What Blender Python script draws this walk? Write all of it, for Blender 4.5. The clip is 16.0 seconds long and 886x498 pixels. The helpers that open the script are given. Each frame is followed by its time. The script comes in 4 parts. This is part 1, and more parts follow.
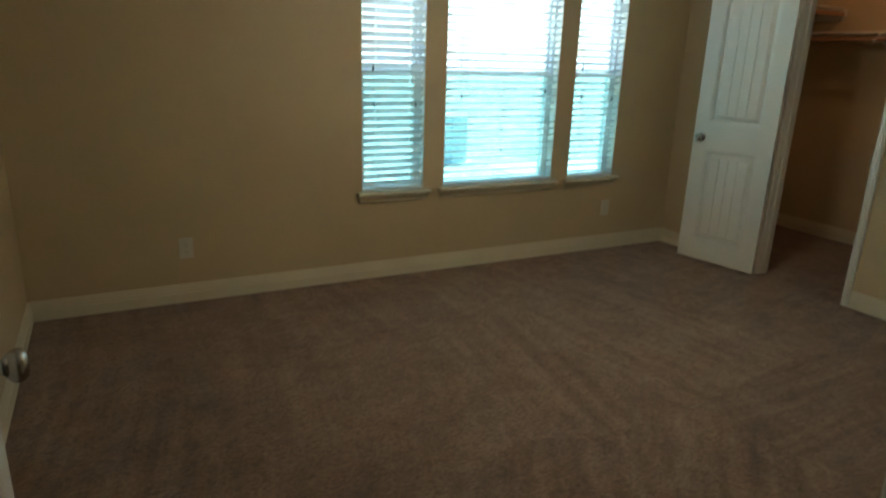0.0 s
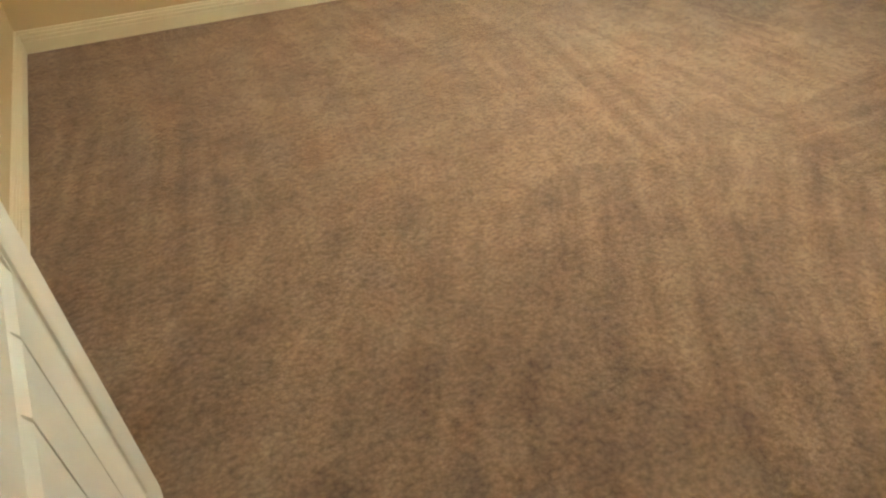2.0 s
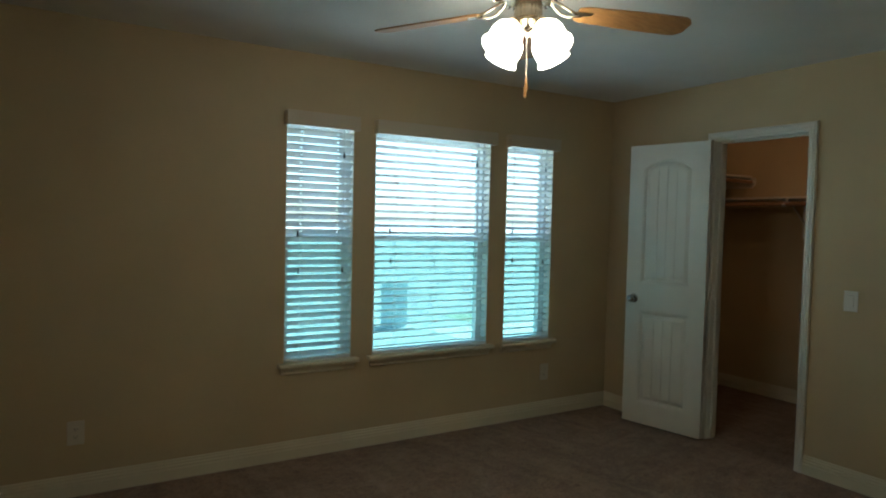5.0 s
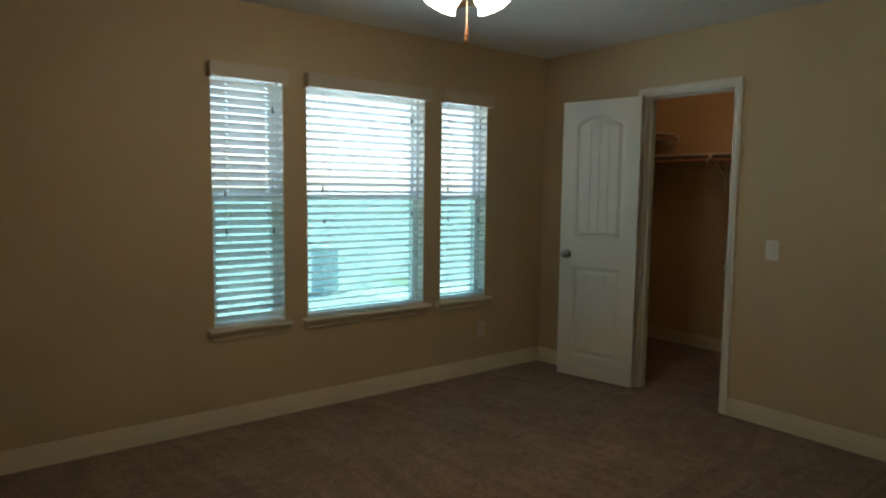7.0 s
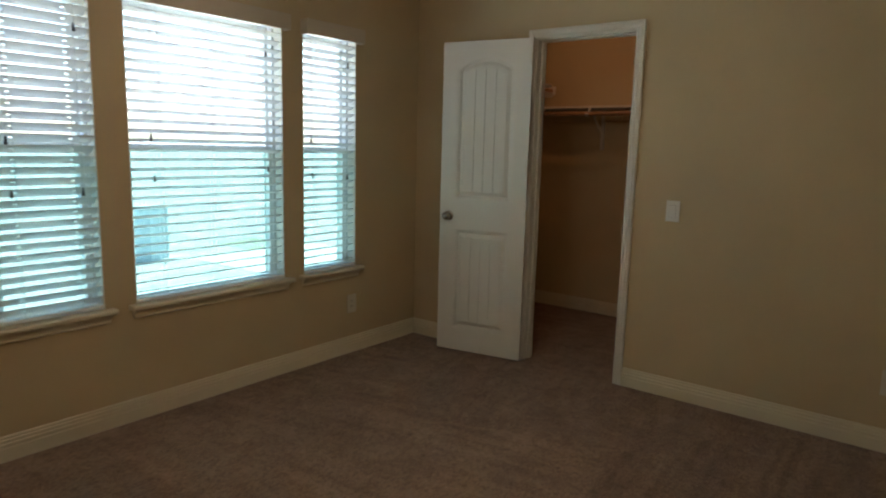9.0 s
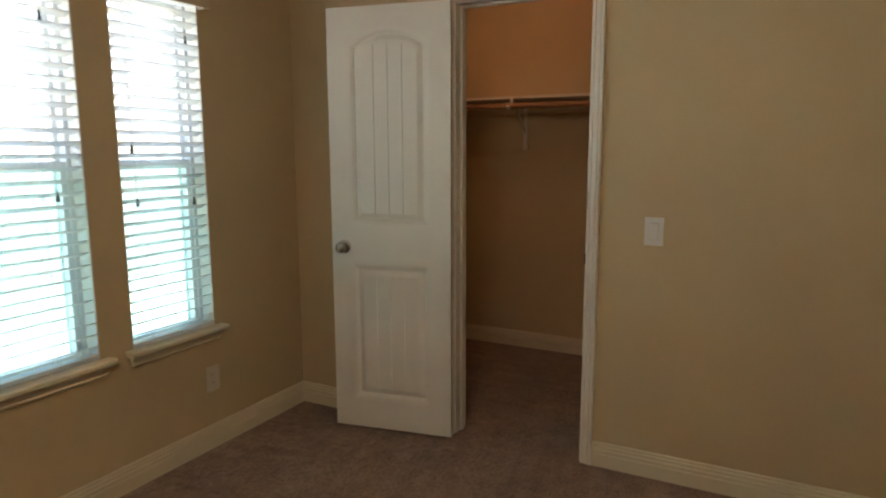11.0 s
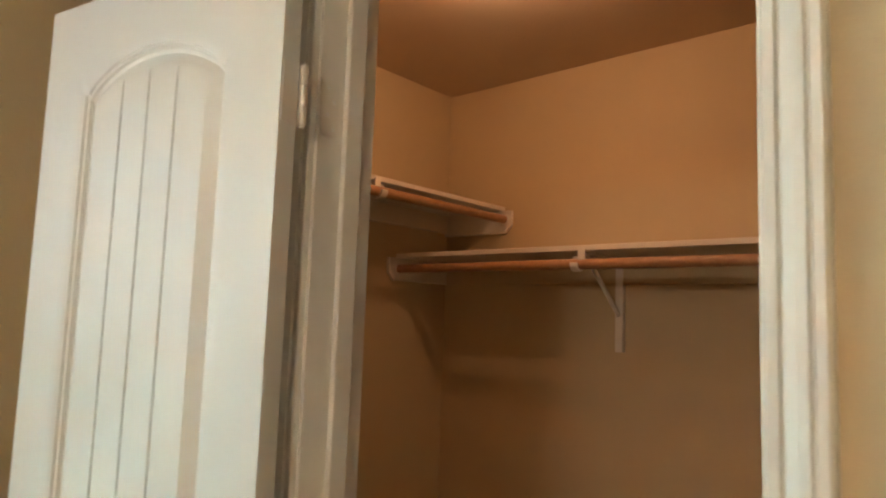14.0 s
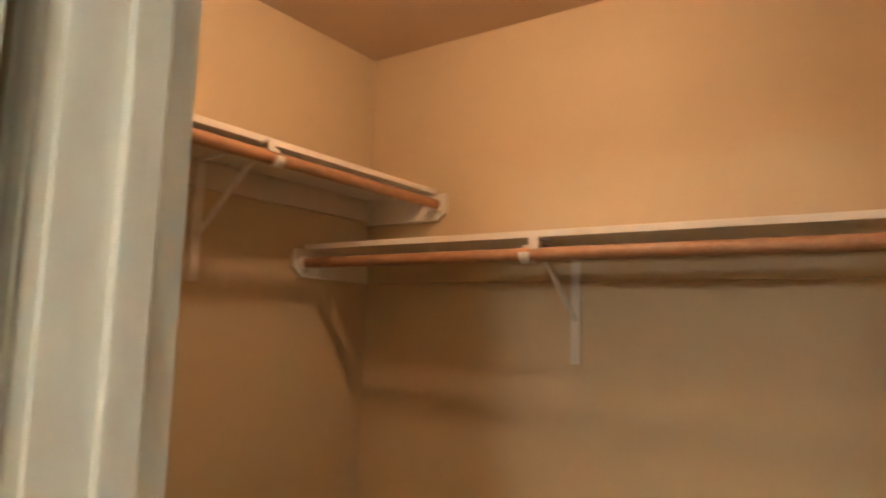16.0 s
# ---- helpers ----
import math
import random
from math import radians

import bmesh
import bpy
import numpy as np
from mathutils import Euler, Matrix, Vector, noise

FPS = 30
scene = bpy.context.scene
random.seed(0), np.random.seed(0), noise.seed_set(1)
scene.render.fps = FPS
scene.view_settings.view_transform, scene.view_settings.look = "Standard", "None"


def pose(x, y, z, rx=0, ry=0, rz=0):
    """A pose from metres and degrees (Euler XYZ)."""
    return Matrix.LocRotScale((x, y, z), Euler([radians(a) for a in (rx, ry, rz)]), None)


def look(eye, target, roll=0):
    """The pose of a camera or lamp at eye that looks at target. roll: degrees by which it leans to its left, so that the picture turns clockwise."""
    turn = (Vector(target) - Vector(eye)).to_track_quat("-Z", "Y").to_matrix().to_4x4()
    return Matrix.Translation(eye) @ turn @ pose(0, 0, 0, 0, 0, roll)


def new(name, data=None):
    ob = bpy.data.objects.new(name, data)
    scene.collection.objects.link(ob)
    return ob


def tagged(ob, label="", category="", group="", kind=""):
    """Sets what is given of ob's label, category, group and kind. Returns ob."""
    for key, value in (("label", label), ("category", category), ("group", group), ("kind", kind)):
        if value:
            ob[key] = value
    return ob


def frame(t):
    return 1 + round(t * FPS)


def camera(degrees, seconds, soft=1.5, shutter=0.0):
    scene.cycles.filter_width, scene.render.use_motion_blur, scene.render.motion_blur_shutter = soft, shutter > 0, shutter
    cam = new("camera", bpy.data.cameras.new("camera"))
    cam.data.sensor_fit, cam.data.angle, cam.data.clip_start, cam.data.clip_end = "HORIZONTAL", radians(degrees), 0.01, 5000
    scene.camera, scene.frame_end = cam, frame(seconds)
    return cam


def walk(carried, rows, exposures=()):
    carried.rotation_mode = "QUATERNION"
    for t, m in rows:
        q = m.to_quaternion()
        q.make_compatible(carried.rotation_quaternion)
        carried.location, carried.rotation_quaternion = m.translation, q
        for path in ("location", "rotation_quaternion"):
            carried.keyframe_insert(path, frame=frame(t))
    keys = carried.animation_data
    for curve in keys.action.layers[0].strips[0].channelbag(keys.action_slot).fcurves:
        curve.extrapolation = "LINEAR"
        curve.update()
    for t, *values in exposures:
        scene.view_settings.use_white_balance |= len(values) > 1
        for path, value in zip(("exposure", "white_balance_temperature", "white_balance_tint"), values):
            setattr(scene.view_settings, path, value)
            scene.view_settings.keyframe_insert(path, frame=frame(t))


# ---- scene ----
cam = camera(68.5, 16.0, soft=2.0, shutter=0.4)
EXPOSURES = [(0, 2.60, 5500, 3), (0.5, 3.40, 5900, 8), (1, 4.10, 6200, 8), (1.5, 4.60, 6210, 7), (2, 4.90, 6120, 7), (2.5, 5.00, 5990, 5), (3, 4.87, 5750, 4), (3.5, 4.05, 5500, 2),
             (4, 2.92, 5200, 1), (4.2, 2.48, 5200, 1), (6.3, 1.62, 5400, 4), (7, 1.94, 5850, 11), (8, 2.30, 6100, 16), (9, 2.32, 6100, 18), (10, 2.37, 6250, 19), (10.2, 2.42, 6250, 19),
             (12.3, 3.67, 7400, 35), (13, 3.90, 7050, 29), (13.5, 3.86, 6620, 23), (14, 3.95, 6430, 22), (15, 4.45, 6400, 20), (15.5, 4.73, 5800, 9), (16, 4.90, 5520, 11)]
PATH = [
    (0, (-4.085, -3.900, 1.466), (-3.206, -2.198, 0.888), 1.9),
    (0.5, (-4.067, -3.733, 1.429), (-3.278, -2.080, 0.625), 0.8),
    (1, (-4.049, -3.685, 1.377), (-3.386, -2.088, 0.372), -0.7),
    (1.5, (-4.049, -3.692, 1.339), (-3.439, -2.224, 0.125), -1.8),
    (2, (-4.057, -3.678, 1.355), (-3.395, -2.314, 0.050), -0.5),
    (2.5, (-4.024, -3.657, 1.376), (-3.246, -2.203, 0.244), 0.0),
    (3, (-3.906, -3.734, 1.377), (-3.049, -2.141, 0.523), 0.2),
    (3.5, (-3.874, -3.767, 1.407), (-2.998, -2.070, 0.814), -0.0),
    (4, (-3.838, -3.816, 1.427), (-2.920, -2.074, 1.079), 0.3),
    (4.2, (-3.854, -3.809, 1.442), (-2.906, -2.065, 1.200), 0.3),
    (6.3, (-3.905, -3.770, 1.456), (-2.776, -2.120, 1.422), 1.3),
    (6.5, (-3.908, -3.763, 1.436), (-2.768, -2.120, 1.367), 1.1),
    (7, (-3.897, -3.698, 1.402), (-2.674, -2.127, 1.218), 0.7),
    (7.5, (-3.866, -3.592, 1.385), (-2.565, -2.100, 1.097), 0.6),
    (8, (-3.840, -3.427, 1.377), (-2.454, -2.017, 1.076), 2.0),
    (8.5, (-3.750, -3.299, 1.379), (-2.288, -1.974, 1.053), 2.0),
    (9, (-3.615, -3.073, 1.389), (-2.056, -1.861, 1.075), 1.5),
    (9.5, (-3.544, -2.800, 1.402), (-1.895, -1.706, 1.115), 1.9),
    (10, (-3.398, -2.625, 1.440), (-1.672, -1.656, 1.152), 0.7),
    (10.2, (-3.290, -2.541, 1.432), (-1.534, -1.633, 1.129), 0.3),
    (12.3, (-1.678, -2.163, 1.390), (0.046, -1.198, 1.077), -0.9),
    (12.5, (-1.523, -2.113, 1.404), (0.199, -1.146, 1.082), -0.3),
    (13, (-1.161, -2.011, 1.445), (0.513, -0.929, 1.277), -0.1),
    (13.5, (-0.848, -1.896, 1.484), (0.688, -0.617, 1.524), 0.7),
    (14, (-0.606, -1.747, 1.500), (0.897, -0.442, 1.696), 2.0),
    (14.5, (-0.429, -1.645, 1.504), (1.026, -0.300, 1.773), 1.7),
    (15, (-0.285, -1.573, 1.521), (1.109, -0.169, 1.808), 1.3),
    (15.5, (-0.236, -1.563, 1.499), (1.138, -0.131, 1.750), 2.1),
    (16, (-0.230, -1.488, 1.495), (1.395, -0.343, 1.717), 1.8),
]
walk(cam, [(t, look(eye, target, roll)) for t, eye, target, roll in PATH], EXPOSURES)

# ---- world, sun ----
world = bpy.data.worlds.new("world")
scene.world = world
world.use_nodes = True
wn, wl = world.node_tree.nodes, world.node_tree.links
wn.clear()
sky = wn.new("ShaderNodeTexSky")
sky.sky_type, sky.sun_disc = "NISHITA", False
sky.dust_density, sky.air_density = 1.5, 1.0
sky.sun_elevation, sky.sun_rotation = radians(70), radians(60)
sky_bg = wn.new("ShaderNodeBackground")
sky_bg.inputs["Strength"].default_value = 0.15
sky_out = wn.new("ShaderNodeOutputWorld")
wl.new(sky.outputs[0], sky_bg.inputs["Color"])
wl.new(sky_bg.outputs[0], sky_out.inputs["Surface"])
sun = new("sun", bpy.data.lights.new("sun", "SUN"))
sun.data.energy, sun.data.angle, sun.data.color = 5.0, radians(0.5), (1.0, 0.95, 0.87)
sun.matrix_world = look((29.6, 17.1, 94.0), (0, 0, 0))

FAN_GLOW = 4.0          # lamp shades of the ceiling fan
CLOSET_WATTS = 0.65       # lamp on the closet ceiling


# ---- materials ----
def nodes_of(name):
    m = bpy.data.materials.new(name)
    m.use_nodes = True
    nt = m.node_tree
    return m, nt, nt.nodes["Principled BSDF"]


def coords(nt, scale=(1, 1, 1)):
    tc = nt.nodes.new("ShaderNodeTexCoord")
    mp = nt.nodes.new("ShaderNodeMapping")
    mp.inputs["Scale"].default_value = scale
    nt.links.new(tc.outputs["Object"], mp.inputs["Vector"])
    return mp.outputs[0]


def noise_node(nt, vec, scale, detail=3.0, rough=0.55):
    n = nt.nodes.new("ShaderNodeTexNoise")
    n.inputs["Scale"].default_value, n.inputs["Detail"].default_value, n.inputs["Roughness"].default_value = scale, detail, rough
    nt.links.new(vec, n.inputs["Vector"])
    return n.outputs["Fac"]


def ramp(nt, fac, stops):
    r = nt.nodes.new("ShaderNodeValToRGB")
    el = r.color_ramp.elements
    while len(el) < len(stops):
        el.new(0.5)
    for e, (p, c) in zip(el, stops):
        e.position, e.color = p, (*c, 1)
    nt.links.new(fac, r.inputs[0])
    return r.outputs[0]


def mix(nt, a, b, fac, kind="MIX"):
    m = nt.nodes.new("ShaderNodeMix")
    m.data_type, m.blend_type = "RGBA", kind
    for sock, v in ((m.inputs["Factor"], fac), (m.inputs["A"], a), (m.inputs["B"], b)):
        if isinstance(v, (int, float)):
            sock.default_value = v
        elif isinstance(v, tuple):
            sock.default_value = (*v, 1)
        else:
            nt.links.new(v, sock)
    return m.outputs["Result"]


def math_node(nt, op, a, b=0.0):
    m = nt.nodes.new("ShaderNodeMath")
    m.operation = op
    for sock, v in zip(m.inputs, (a, b)):
        if isinstance(v, (int, float)):
            sock.default_value = v
        else:
            nt.links.new(v, sock)
    return m.outputs[0]


def bump(nt, bsdf, height, strength, distance):
    b = nt.nodes.new("ShaderNodeBump")
    b.inputs["Strength"].default_value, b.inputs["Distance"].default_value = strength, distance
    nt.links.new(height, b.inputs["Height"])
    nt.links.new(b.outputs[0], bsdf.inputs["Normal"])


def paint(name, colour, rough, grain=180.0, depth=0.0006, vary=0.05, strength=0.5, metal=0.0):
    """Painted or plain surface: large soft variation, fine relief."""
    m, nt, b = nodes_of(name)
    v = coords(nt)
    big = noise_node(nt, v, 2.3, 4.0)
    fine = noise_node(nt, v, grain, 2.0)
    dark = tuple(c * (1 - vary) for c in colour)
    lite = tuple(min(c * (1 + vary), 1) for c in colour)
    nt.links.new(ramp(nt, big, [(0.3, dark), (0.7, lite)]), b.inputs["Base Color"])
    b.inputs["Roughness"].default_value, b.inputs["Metallic"].default_value = rough, metal
    bump(nt, b, fine, strength, depth)
    return m


def wood(name, light, dark, axis_scale, rough):
    m, nt, b = nodes_of(name)
    v = coords(nt, axis_scale)
    g = noise_node(nt, v, 6.0, 6.0, 0.65)
    f = noise_node(nt, v, 40.0, 3.0)
    both = math_node(nt, "ADD", math_node(nt, "MULTIPLY", g, 0.7), math_node(nt, "MULTIPLY", f, 0.3))
    nt.links.new(ramp(nt, both, [(0.32, dark), (0.62, light)]), b.inputs["Base Color"])
    b.inputs["Roughness"].default_value = rough
    bump(nt, b, f, 0.2, 0.0004)
    return m


# passes of the vacuum cleaner: middle of each pass, direction of its tracks in degrees, strength of the tracks, lie of the pile
PASSES = ((-4.25, -1.55, 80, 0.9, -0.06), (-3.55, -1.50, 84, 0.6, 0.05), (-2.95, -1.55, 70, 0.45, 0.14), (-2.45, -1.58, 84, 0.9, 0.14),
          (-1.60, -1.65, 100, 0.7, 0.16), (-1.45, -2.55, 3, 1.0, -0.06), (-2.72, -2.66, 57, 0.9, -0.02), (-2.10, -2.75, 44, 0.9, 0.02),
          (-3.55, -2.45, 62, 0.5, 0.02), (-3.50, -3.15, 66, 0.6, -0.08), (-4.00, -0.45, 92, 0.5, 0.02), (-2.70, -0.45, 96, 0.5, 0.12),
          (-1.30, -0.55, 104, 0.5, 0.08), (-0.45, -1.25, 12, 0.5, 0.0), (0.85, -1.10, 90, 0.5, 0.0))


def carpet_material():
    """Cut-pile carpet with the tracks of a vacuum cleaner."""
    m, nt, b = nodes_of("carpet_pile")
    v = coords(nt)
    wob = nt.nodes.new("ShaderNodeVectorMath")
    wob.operation = "MULTIPLY_ADD"
    nz = nt.nodes.new("ShaderNodeTexNoise")
    nz.inputs["Scale"].default_value, nz.inputs["Detail"].default_value = 3.2, 4.0
    nt.links.new(v, nz.inputs["Vector"])
    nt.links.new(nz.outputs["Color"], wob.inputs[0])
    wob.inputs[1].default_value = (0.22, 0.22, 0)
    nt.links.new(v, wob.inputs[2])
    near, angle, power, lie = 99.0, 0.0, 0.0, 0.0
    for x, y, deg, strength, level in PASSES:
        d = nt.nodes.new("ShaderNodeVectorMath")
        d.operation = "DISTANCE"
        nt.links.new(wob.outputs[0], d.inputs[0])
        d.inputs[1].default_value = (x + 0.11, y + 0.11, 0)
        nearer = math_node(nt, "LESS_THAN", d.outputs["Value"], near)
        keep = math_node(nt, "SUBTRACT", 1.0, nearer)
        angle = math_node(nt, "ADD", math_node(nt, "MULTIPLY", nearer, radians(-deg)), math_node(nt, "MULTIPLY", keep, angle))
        power = math_node(nt, "ADD", math_node(nt, "MULTIPLY", nearer, strength), math_node(nt, "MULTIPLY", keep, power))
        lie = math_node(nt, "ADD", math_node(nt, "MULTIPLY", nearer, level), math_node(nt, "MULTIPLY", keep, lie))
        near = math_node(nt, "MINIMUM", d.outputs["Value"], near)
    bend = nt.nodes.new("ShaderNodeVectorMath")
    bend.operation = "MULTIPLY_ADD"
    nt.links.new(nz.outputs["Color"], bend.inputs[0])
    bend.inputs[1].default_value = (0.07, 0.07, 0)
    nt.links.new(v, bend.inputs[2])
    rot = nt.nodes.new("ShaderNodeVectorRotate")
    rot.rotation_type = "Z_AXIS"
    nt.links.new(bend.outputs[0], rot.inputs["Vector"])
    nt.links.new(angle, rot.inputs["Angle"])
    mp = nt.nodes.new("ShaderNodeMapping")
    mp.inputs["Scale"].default_value = (0.9, 15.0, 1.0)
    nt.links.new(rot.outputs[0], mp.inputs["Vector"])
    streak = math_node(nt, "MULTIPLY", math_node(nt, "SUBTRACT", noise_node(nt, mp.outputs[0], 1.0, 2.5, 0.5), 0.5), power)
    patch = noise_node(nt, v, 4.2, 6.0, 0.66)
    speck = noise_node(nt, v, 17.0, 4.0, 0.6)
    tuft = noise_node(nt, coords(nt, (0.75, 1.2, 1.0)), 52.0, 6.0, 0.75)
    cell = nt.nodes.new("ShaderNodeTexVoronoi")
    cell.inputs["Scale"].default_value = 72.0
    shake = nt.nodes.new("ShaderNodeVectorMath")
    shake.operation = "MULTIPLY_ADD"
    small = nt.nodes.new("ShaderNodeTexNoise")
    small.inputs["Scale"].default_value = 60.0
    nt.links.new(v, small.inputs["Vector"])
    nt.links.new(small.outputs["Color"], shake.inputs[0])
    shake.inputs[1].default_value = (0.02, 0.012, 0)
    nt.links.new(v, shake.inputs[2])
    nt.links.new(shake.outputs[0], cell.inputs["Vector"])
    bundle = math_node(nt, "SUBTRACT", 0.78, math_node(nt, "MULTIPLY", cell.outputs["Distance"], 0.62))
    tuft = math_node(nt, "ADD", math_node(nt, "MULTIPLY", tuft, 0.62), math_node(nt, "MULTIPLY", bundle, 0.38))
    fibre = noise_node(nt, v, 420.0, 2.0, 0.6)
    blotch = math_node(nt, "ADD", math_node(nt, "MULTIPLY", patch, 0.53), math_node(nt, "MULTIPLY", speck, 0.28))
    track = math_node(nt, "ADD", math_node(nt, "ADD", blotch, math_node(nt, "MULTIPLY", streak, 0.56)), math_node(nt, "MULTIPLY", lie, 0.34))
    base = ramp(nt, track, [(0.27, (0.188, 0.122, 0.090)), (0.43, (0.282, 0.190, 0.133)), (0.59, (0.380, 0.264, 0.184))])
    grain = ramp(nt, tuft, [(0.35, (0.56, 0.55, 0.55)), (0.5, (1.0, 1.0, 1.0)), (0.65, (1.34, 1.34, 1.34))])
    nt.links.new(mix(nt, base, grain, 0.82, "MULTIPLY"), b.inputs["Base Color"])
    b.inputs["Roughness"].default_value = 0.95
    b.inputs["Specular IOR Level"].default_value = 0.1
    b.inputs["Sheen Weight"].default_value, b.inputs["Sheen Roughness"].default_value = 0.26, 0.45
    b.inputs["Sheen Tint"].default_value = (0.9, 0.80, 0.74, 1)
    h = math_node(nt, "ADD", math_node(nt, "MULTIPLY", tuft, 0.7), math_node(nt, "MULTIPLY", fibre, 0.3))
    bump(nt, b, h, 1.0, 0.012)
    return m


def slat_material():
    """White faux-wood slat that lets a little light through."""
    m, nt, b = nodes_of("blind_slat_white")
    v = coords(nt, (1, 12, 12))
    g = noise_node(nt, v, 9.0, 3.0)
    nt.links.new(ramp(nt, g, [(0.3, (0.84, 0.84, 0.81)), (0.7, (0.89, 0.89, 0.86))]), b.inputs["Base Color"])
    b.inputs["Roughness"].default_value = 0.42
    tr = nt.nodes.new("ShaderNodeBsdfTranslucent")
    tr.inputs["Color"].default_value = (0.95, 0.94, 0.90, 1)
    mx = nt.nodes.new("ShaderNodeMixShader")
    mx.inputs[0].default_value = 0.32
    out = nt.nodes["Material Output"]
    nt.links.new(b.outputs[0], mx.inputs[1])
    nt.links.new(tr.outputs[0], mx.inputs[2])
    nt.links.new(mx.outputs[0], out.inputs["Surface"])
    return m


def glass_material(name, colour):
    m, nt, b = nodes_of(name)
    nt.nodes.remove(b)
    tr = nt.nodes.new("ShaderNodeBsdfTransparent")
    tr.inputs["Color"].default_value = (*colour, 1)
    gl = nt.nodes.new("ShaderNodeBsdfGlossy")
    gl.inputs["Roughness"].default_value = 0.02
    mx = nt.nodes.new("ShaderNodeMixShader")
    mx.inputs[0].default_value = 0.06
    nt.links.new(tr.outputs[0], mx.inputs[1])
    nt.links.new(gl.outputs[0], mx.inputs[2])
    nt.links.new(mx.outputs[0], nt.nodes["Material Output"].inputs["Surface"])
    return m


def screen_material():
    """Fine insect mesh, more hole than thread."""
    m, nt, b = nodes_of("insect_mesh")
    b.inputs["Base Color"].default_value = (0.16, 0.2, 0.21, 1)
    b.inputs["Roughness"].default_value = 0.7
    tr = nt.nodes.new("ShaderNodeBsdfTransparent")
    tr.inputs["Color"].default_value = (0.66, 1.0, 0.97, 1)
    mx = nt.nodes.new("ShaderNodeMixShader")
    mx.inputs[0].default_value = 0.47
    nt.links.new(b.outputs[0], mx.inputs[1])
    nt.links.new(tr.outputs[0], mx.inputs[2])
    nt.links.new(mx.outputs[0], nt.nodes["Material Output"].inputs["Surface"])
    return m


def glow_material(name, colour, strength):
    m, nt, b = nodes_of(name)
    b.inputs["Base Color"].default_value = (0.85, 0.8, 0.7, 1)
    b.inputs["Roughness"].default_value = 0.35
    b.inputs["Emission Color"].default_value = (*colour, 1)
    b.inputs["Emission Strength"].default_value = strength
    return m


WALL = paint("wall_paint_tan", (0.58, 0.458, 0.272), 0.62, 130.0, 0.0011, 0.04, 0.55)
CEIL = paint("ceiling_paint_white", (0.80, 0.80, 0.77), 0.85, 90.0, 0.003, 0.04, 0.7)
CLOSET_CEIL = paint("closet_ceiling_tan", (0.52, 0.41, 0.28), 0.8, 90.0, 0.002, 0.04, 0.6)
TRIM = paint("trim_paint_white", (0.80, 0.765, 0.68), 0.36, 60.0, 0.0003, 0.03, 0.4)
BASE = paint("baseboard_paint_cream", (0.73, 0.66, 0.49), 0.36, 60.0, 0.0003, 0.04, 0.4)
DOOR = paint("door_paint_white", (0.78, 0.755, 0.68), 0.40, 70.0, 0.0004, 0.03, 0.5)
SHELF = paint("shelf_paint_white", (0.76, 0.71, 0.62), 0.45, 60.0, 0.0004, 0.04, 0.4)
VALANCE = paint("valance_cream", (0.60, 0.52, 0.40), 0.45, 60.0, 0.0003, 0.03, 0.4)
PLATE = paint("plate_plastic_white", (0.80, 0.79, 0.75), 0.3, 60.0, 0.0001, 0.02, 0.2)
OUTLET = paint("outlet_plastic_ivory", (0.66, 0.615, 0.52), 0.35, 60.0, 0.0001, 0.03, 0.2)
VINYL = paint("vinyl_white", (0.88, 0.90, 0.89), 0.35, 60.0, 0.0001, 0.02, 0.2)
NICKEL = paint("satin_nickel", (0.46, 0.43, 0.39), 0.27, 240.0, 0.0001, 0.08, 0.3, 1.0)
BRASSY = paint("antique_nickel", (0.50, 0.43, 0.33), 0.25, 200.0, 0.0001, 0.1, 0.3, 1.0)
DARK = paint("dark_slot", (0.03, 0.028, 0.025), 0.6, 60.0, 0.0001, 0.05, 0.2)
TASSEL = paint("tassel_grey", (0.10, 0.10, 0.10), 0.5, 60.0, 0.0001, 0.05, 0.2)
CORD = paint("cord_white", (0.7, 0.72, 0.7), 0.8, 300.0, 0.0002, 0.05, 0.5)
ROD = wood("rod_wood", (0.42, 0.232, 0.118), (0.31, 0.158, 0.074), (6, 6, 6), 0.38)
BLADE = wood("blade_oak", (0.46, 0.24, 0.075), (0.27, 0.125, 0.035), (2, 14, 14), 0.4)
SLAT = slat_material()
CARPET = carpet_material()
GLASS = glass_material("window_glass", (0.93, 1.0, 0.97))
MESH = screen_material()
SHADE = glow_material("lit_frosted_glass", (1.0, 0.83, 0.58), FAN_GLOW)
GRAVEL = paint("gravel_grey", (0.31, 0.32, 0.30), 0.9, 30.0, 0.01, 0.3, 0.8)
GRASS = paint("lawn", (0.24, 0.27, 0.18), 0.9, 40.0, 0.02, 0.35, 0.8)
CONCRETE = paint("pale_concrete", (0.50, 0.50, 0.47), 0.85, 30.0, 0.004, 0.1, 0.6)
UTIL = paint("utility_grey_green", (0.56, 0.64, 0.64), 0.6, 60.0, 0.0004, 0.06, 0.3)
RIM_SHADE = paint("painted_shadow_grey", (0.30, 0.28, 0.25), 0.6, 60.0, 0.0001, 0.05, 0.2)
ROOF = paint("roof_shingle", (0.12, 0.11, 0.105), 0.9, 25.0, 0.006, 0.2, 0.7)


# ---- mesh helpers ----
def part(name, bm, material, parent=None, label="", smooth=False):
    me = bpy.data.meshes.new(name)
    bmesh.ops.recalc_face_normals(bm, faces=bm.faces)
    if smooth:
        for f in bm.faces:
            f.smooth = True
    bm.to_mesh(me)
    bm.free()
    me.materials.append(material)
    ob = new(name, me)
    if smooth:
        me.set_sharp_from_angle(angle=radians(40))
    if parent is not None:
        ob.parent = parent
    if label:
        tagged(ob, label)
    return ob


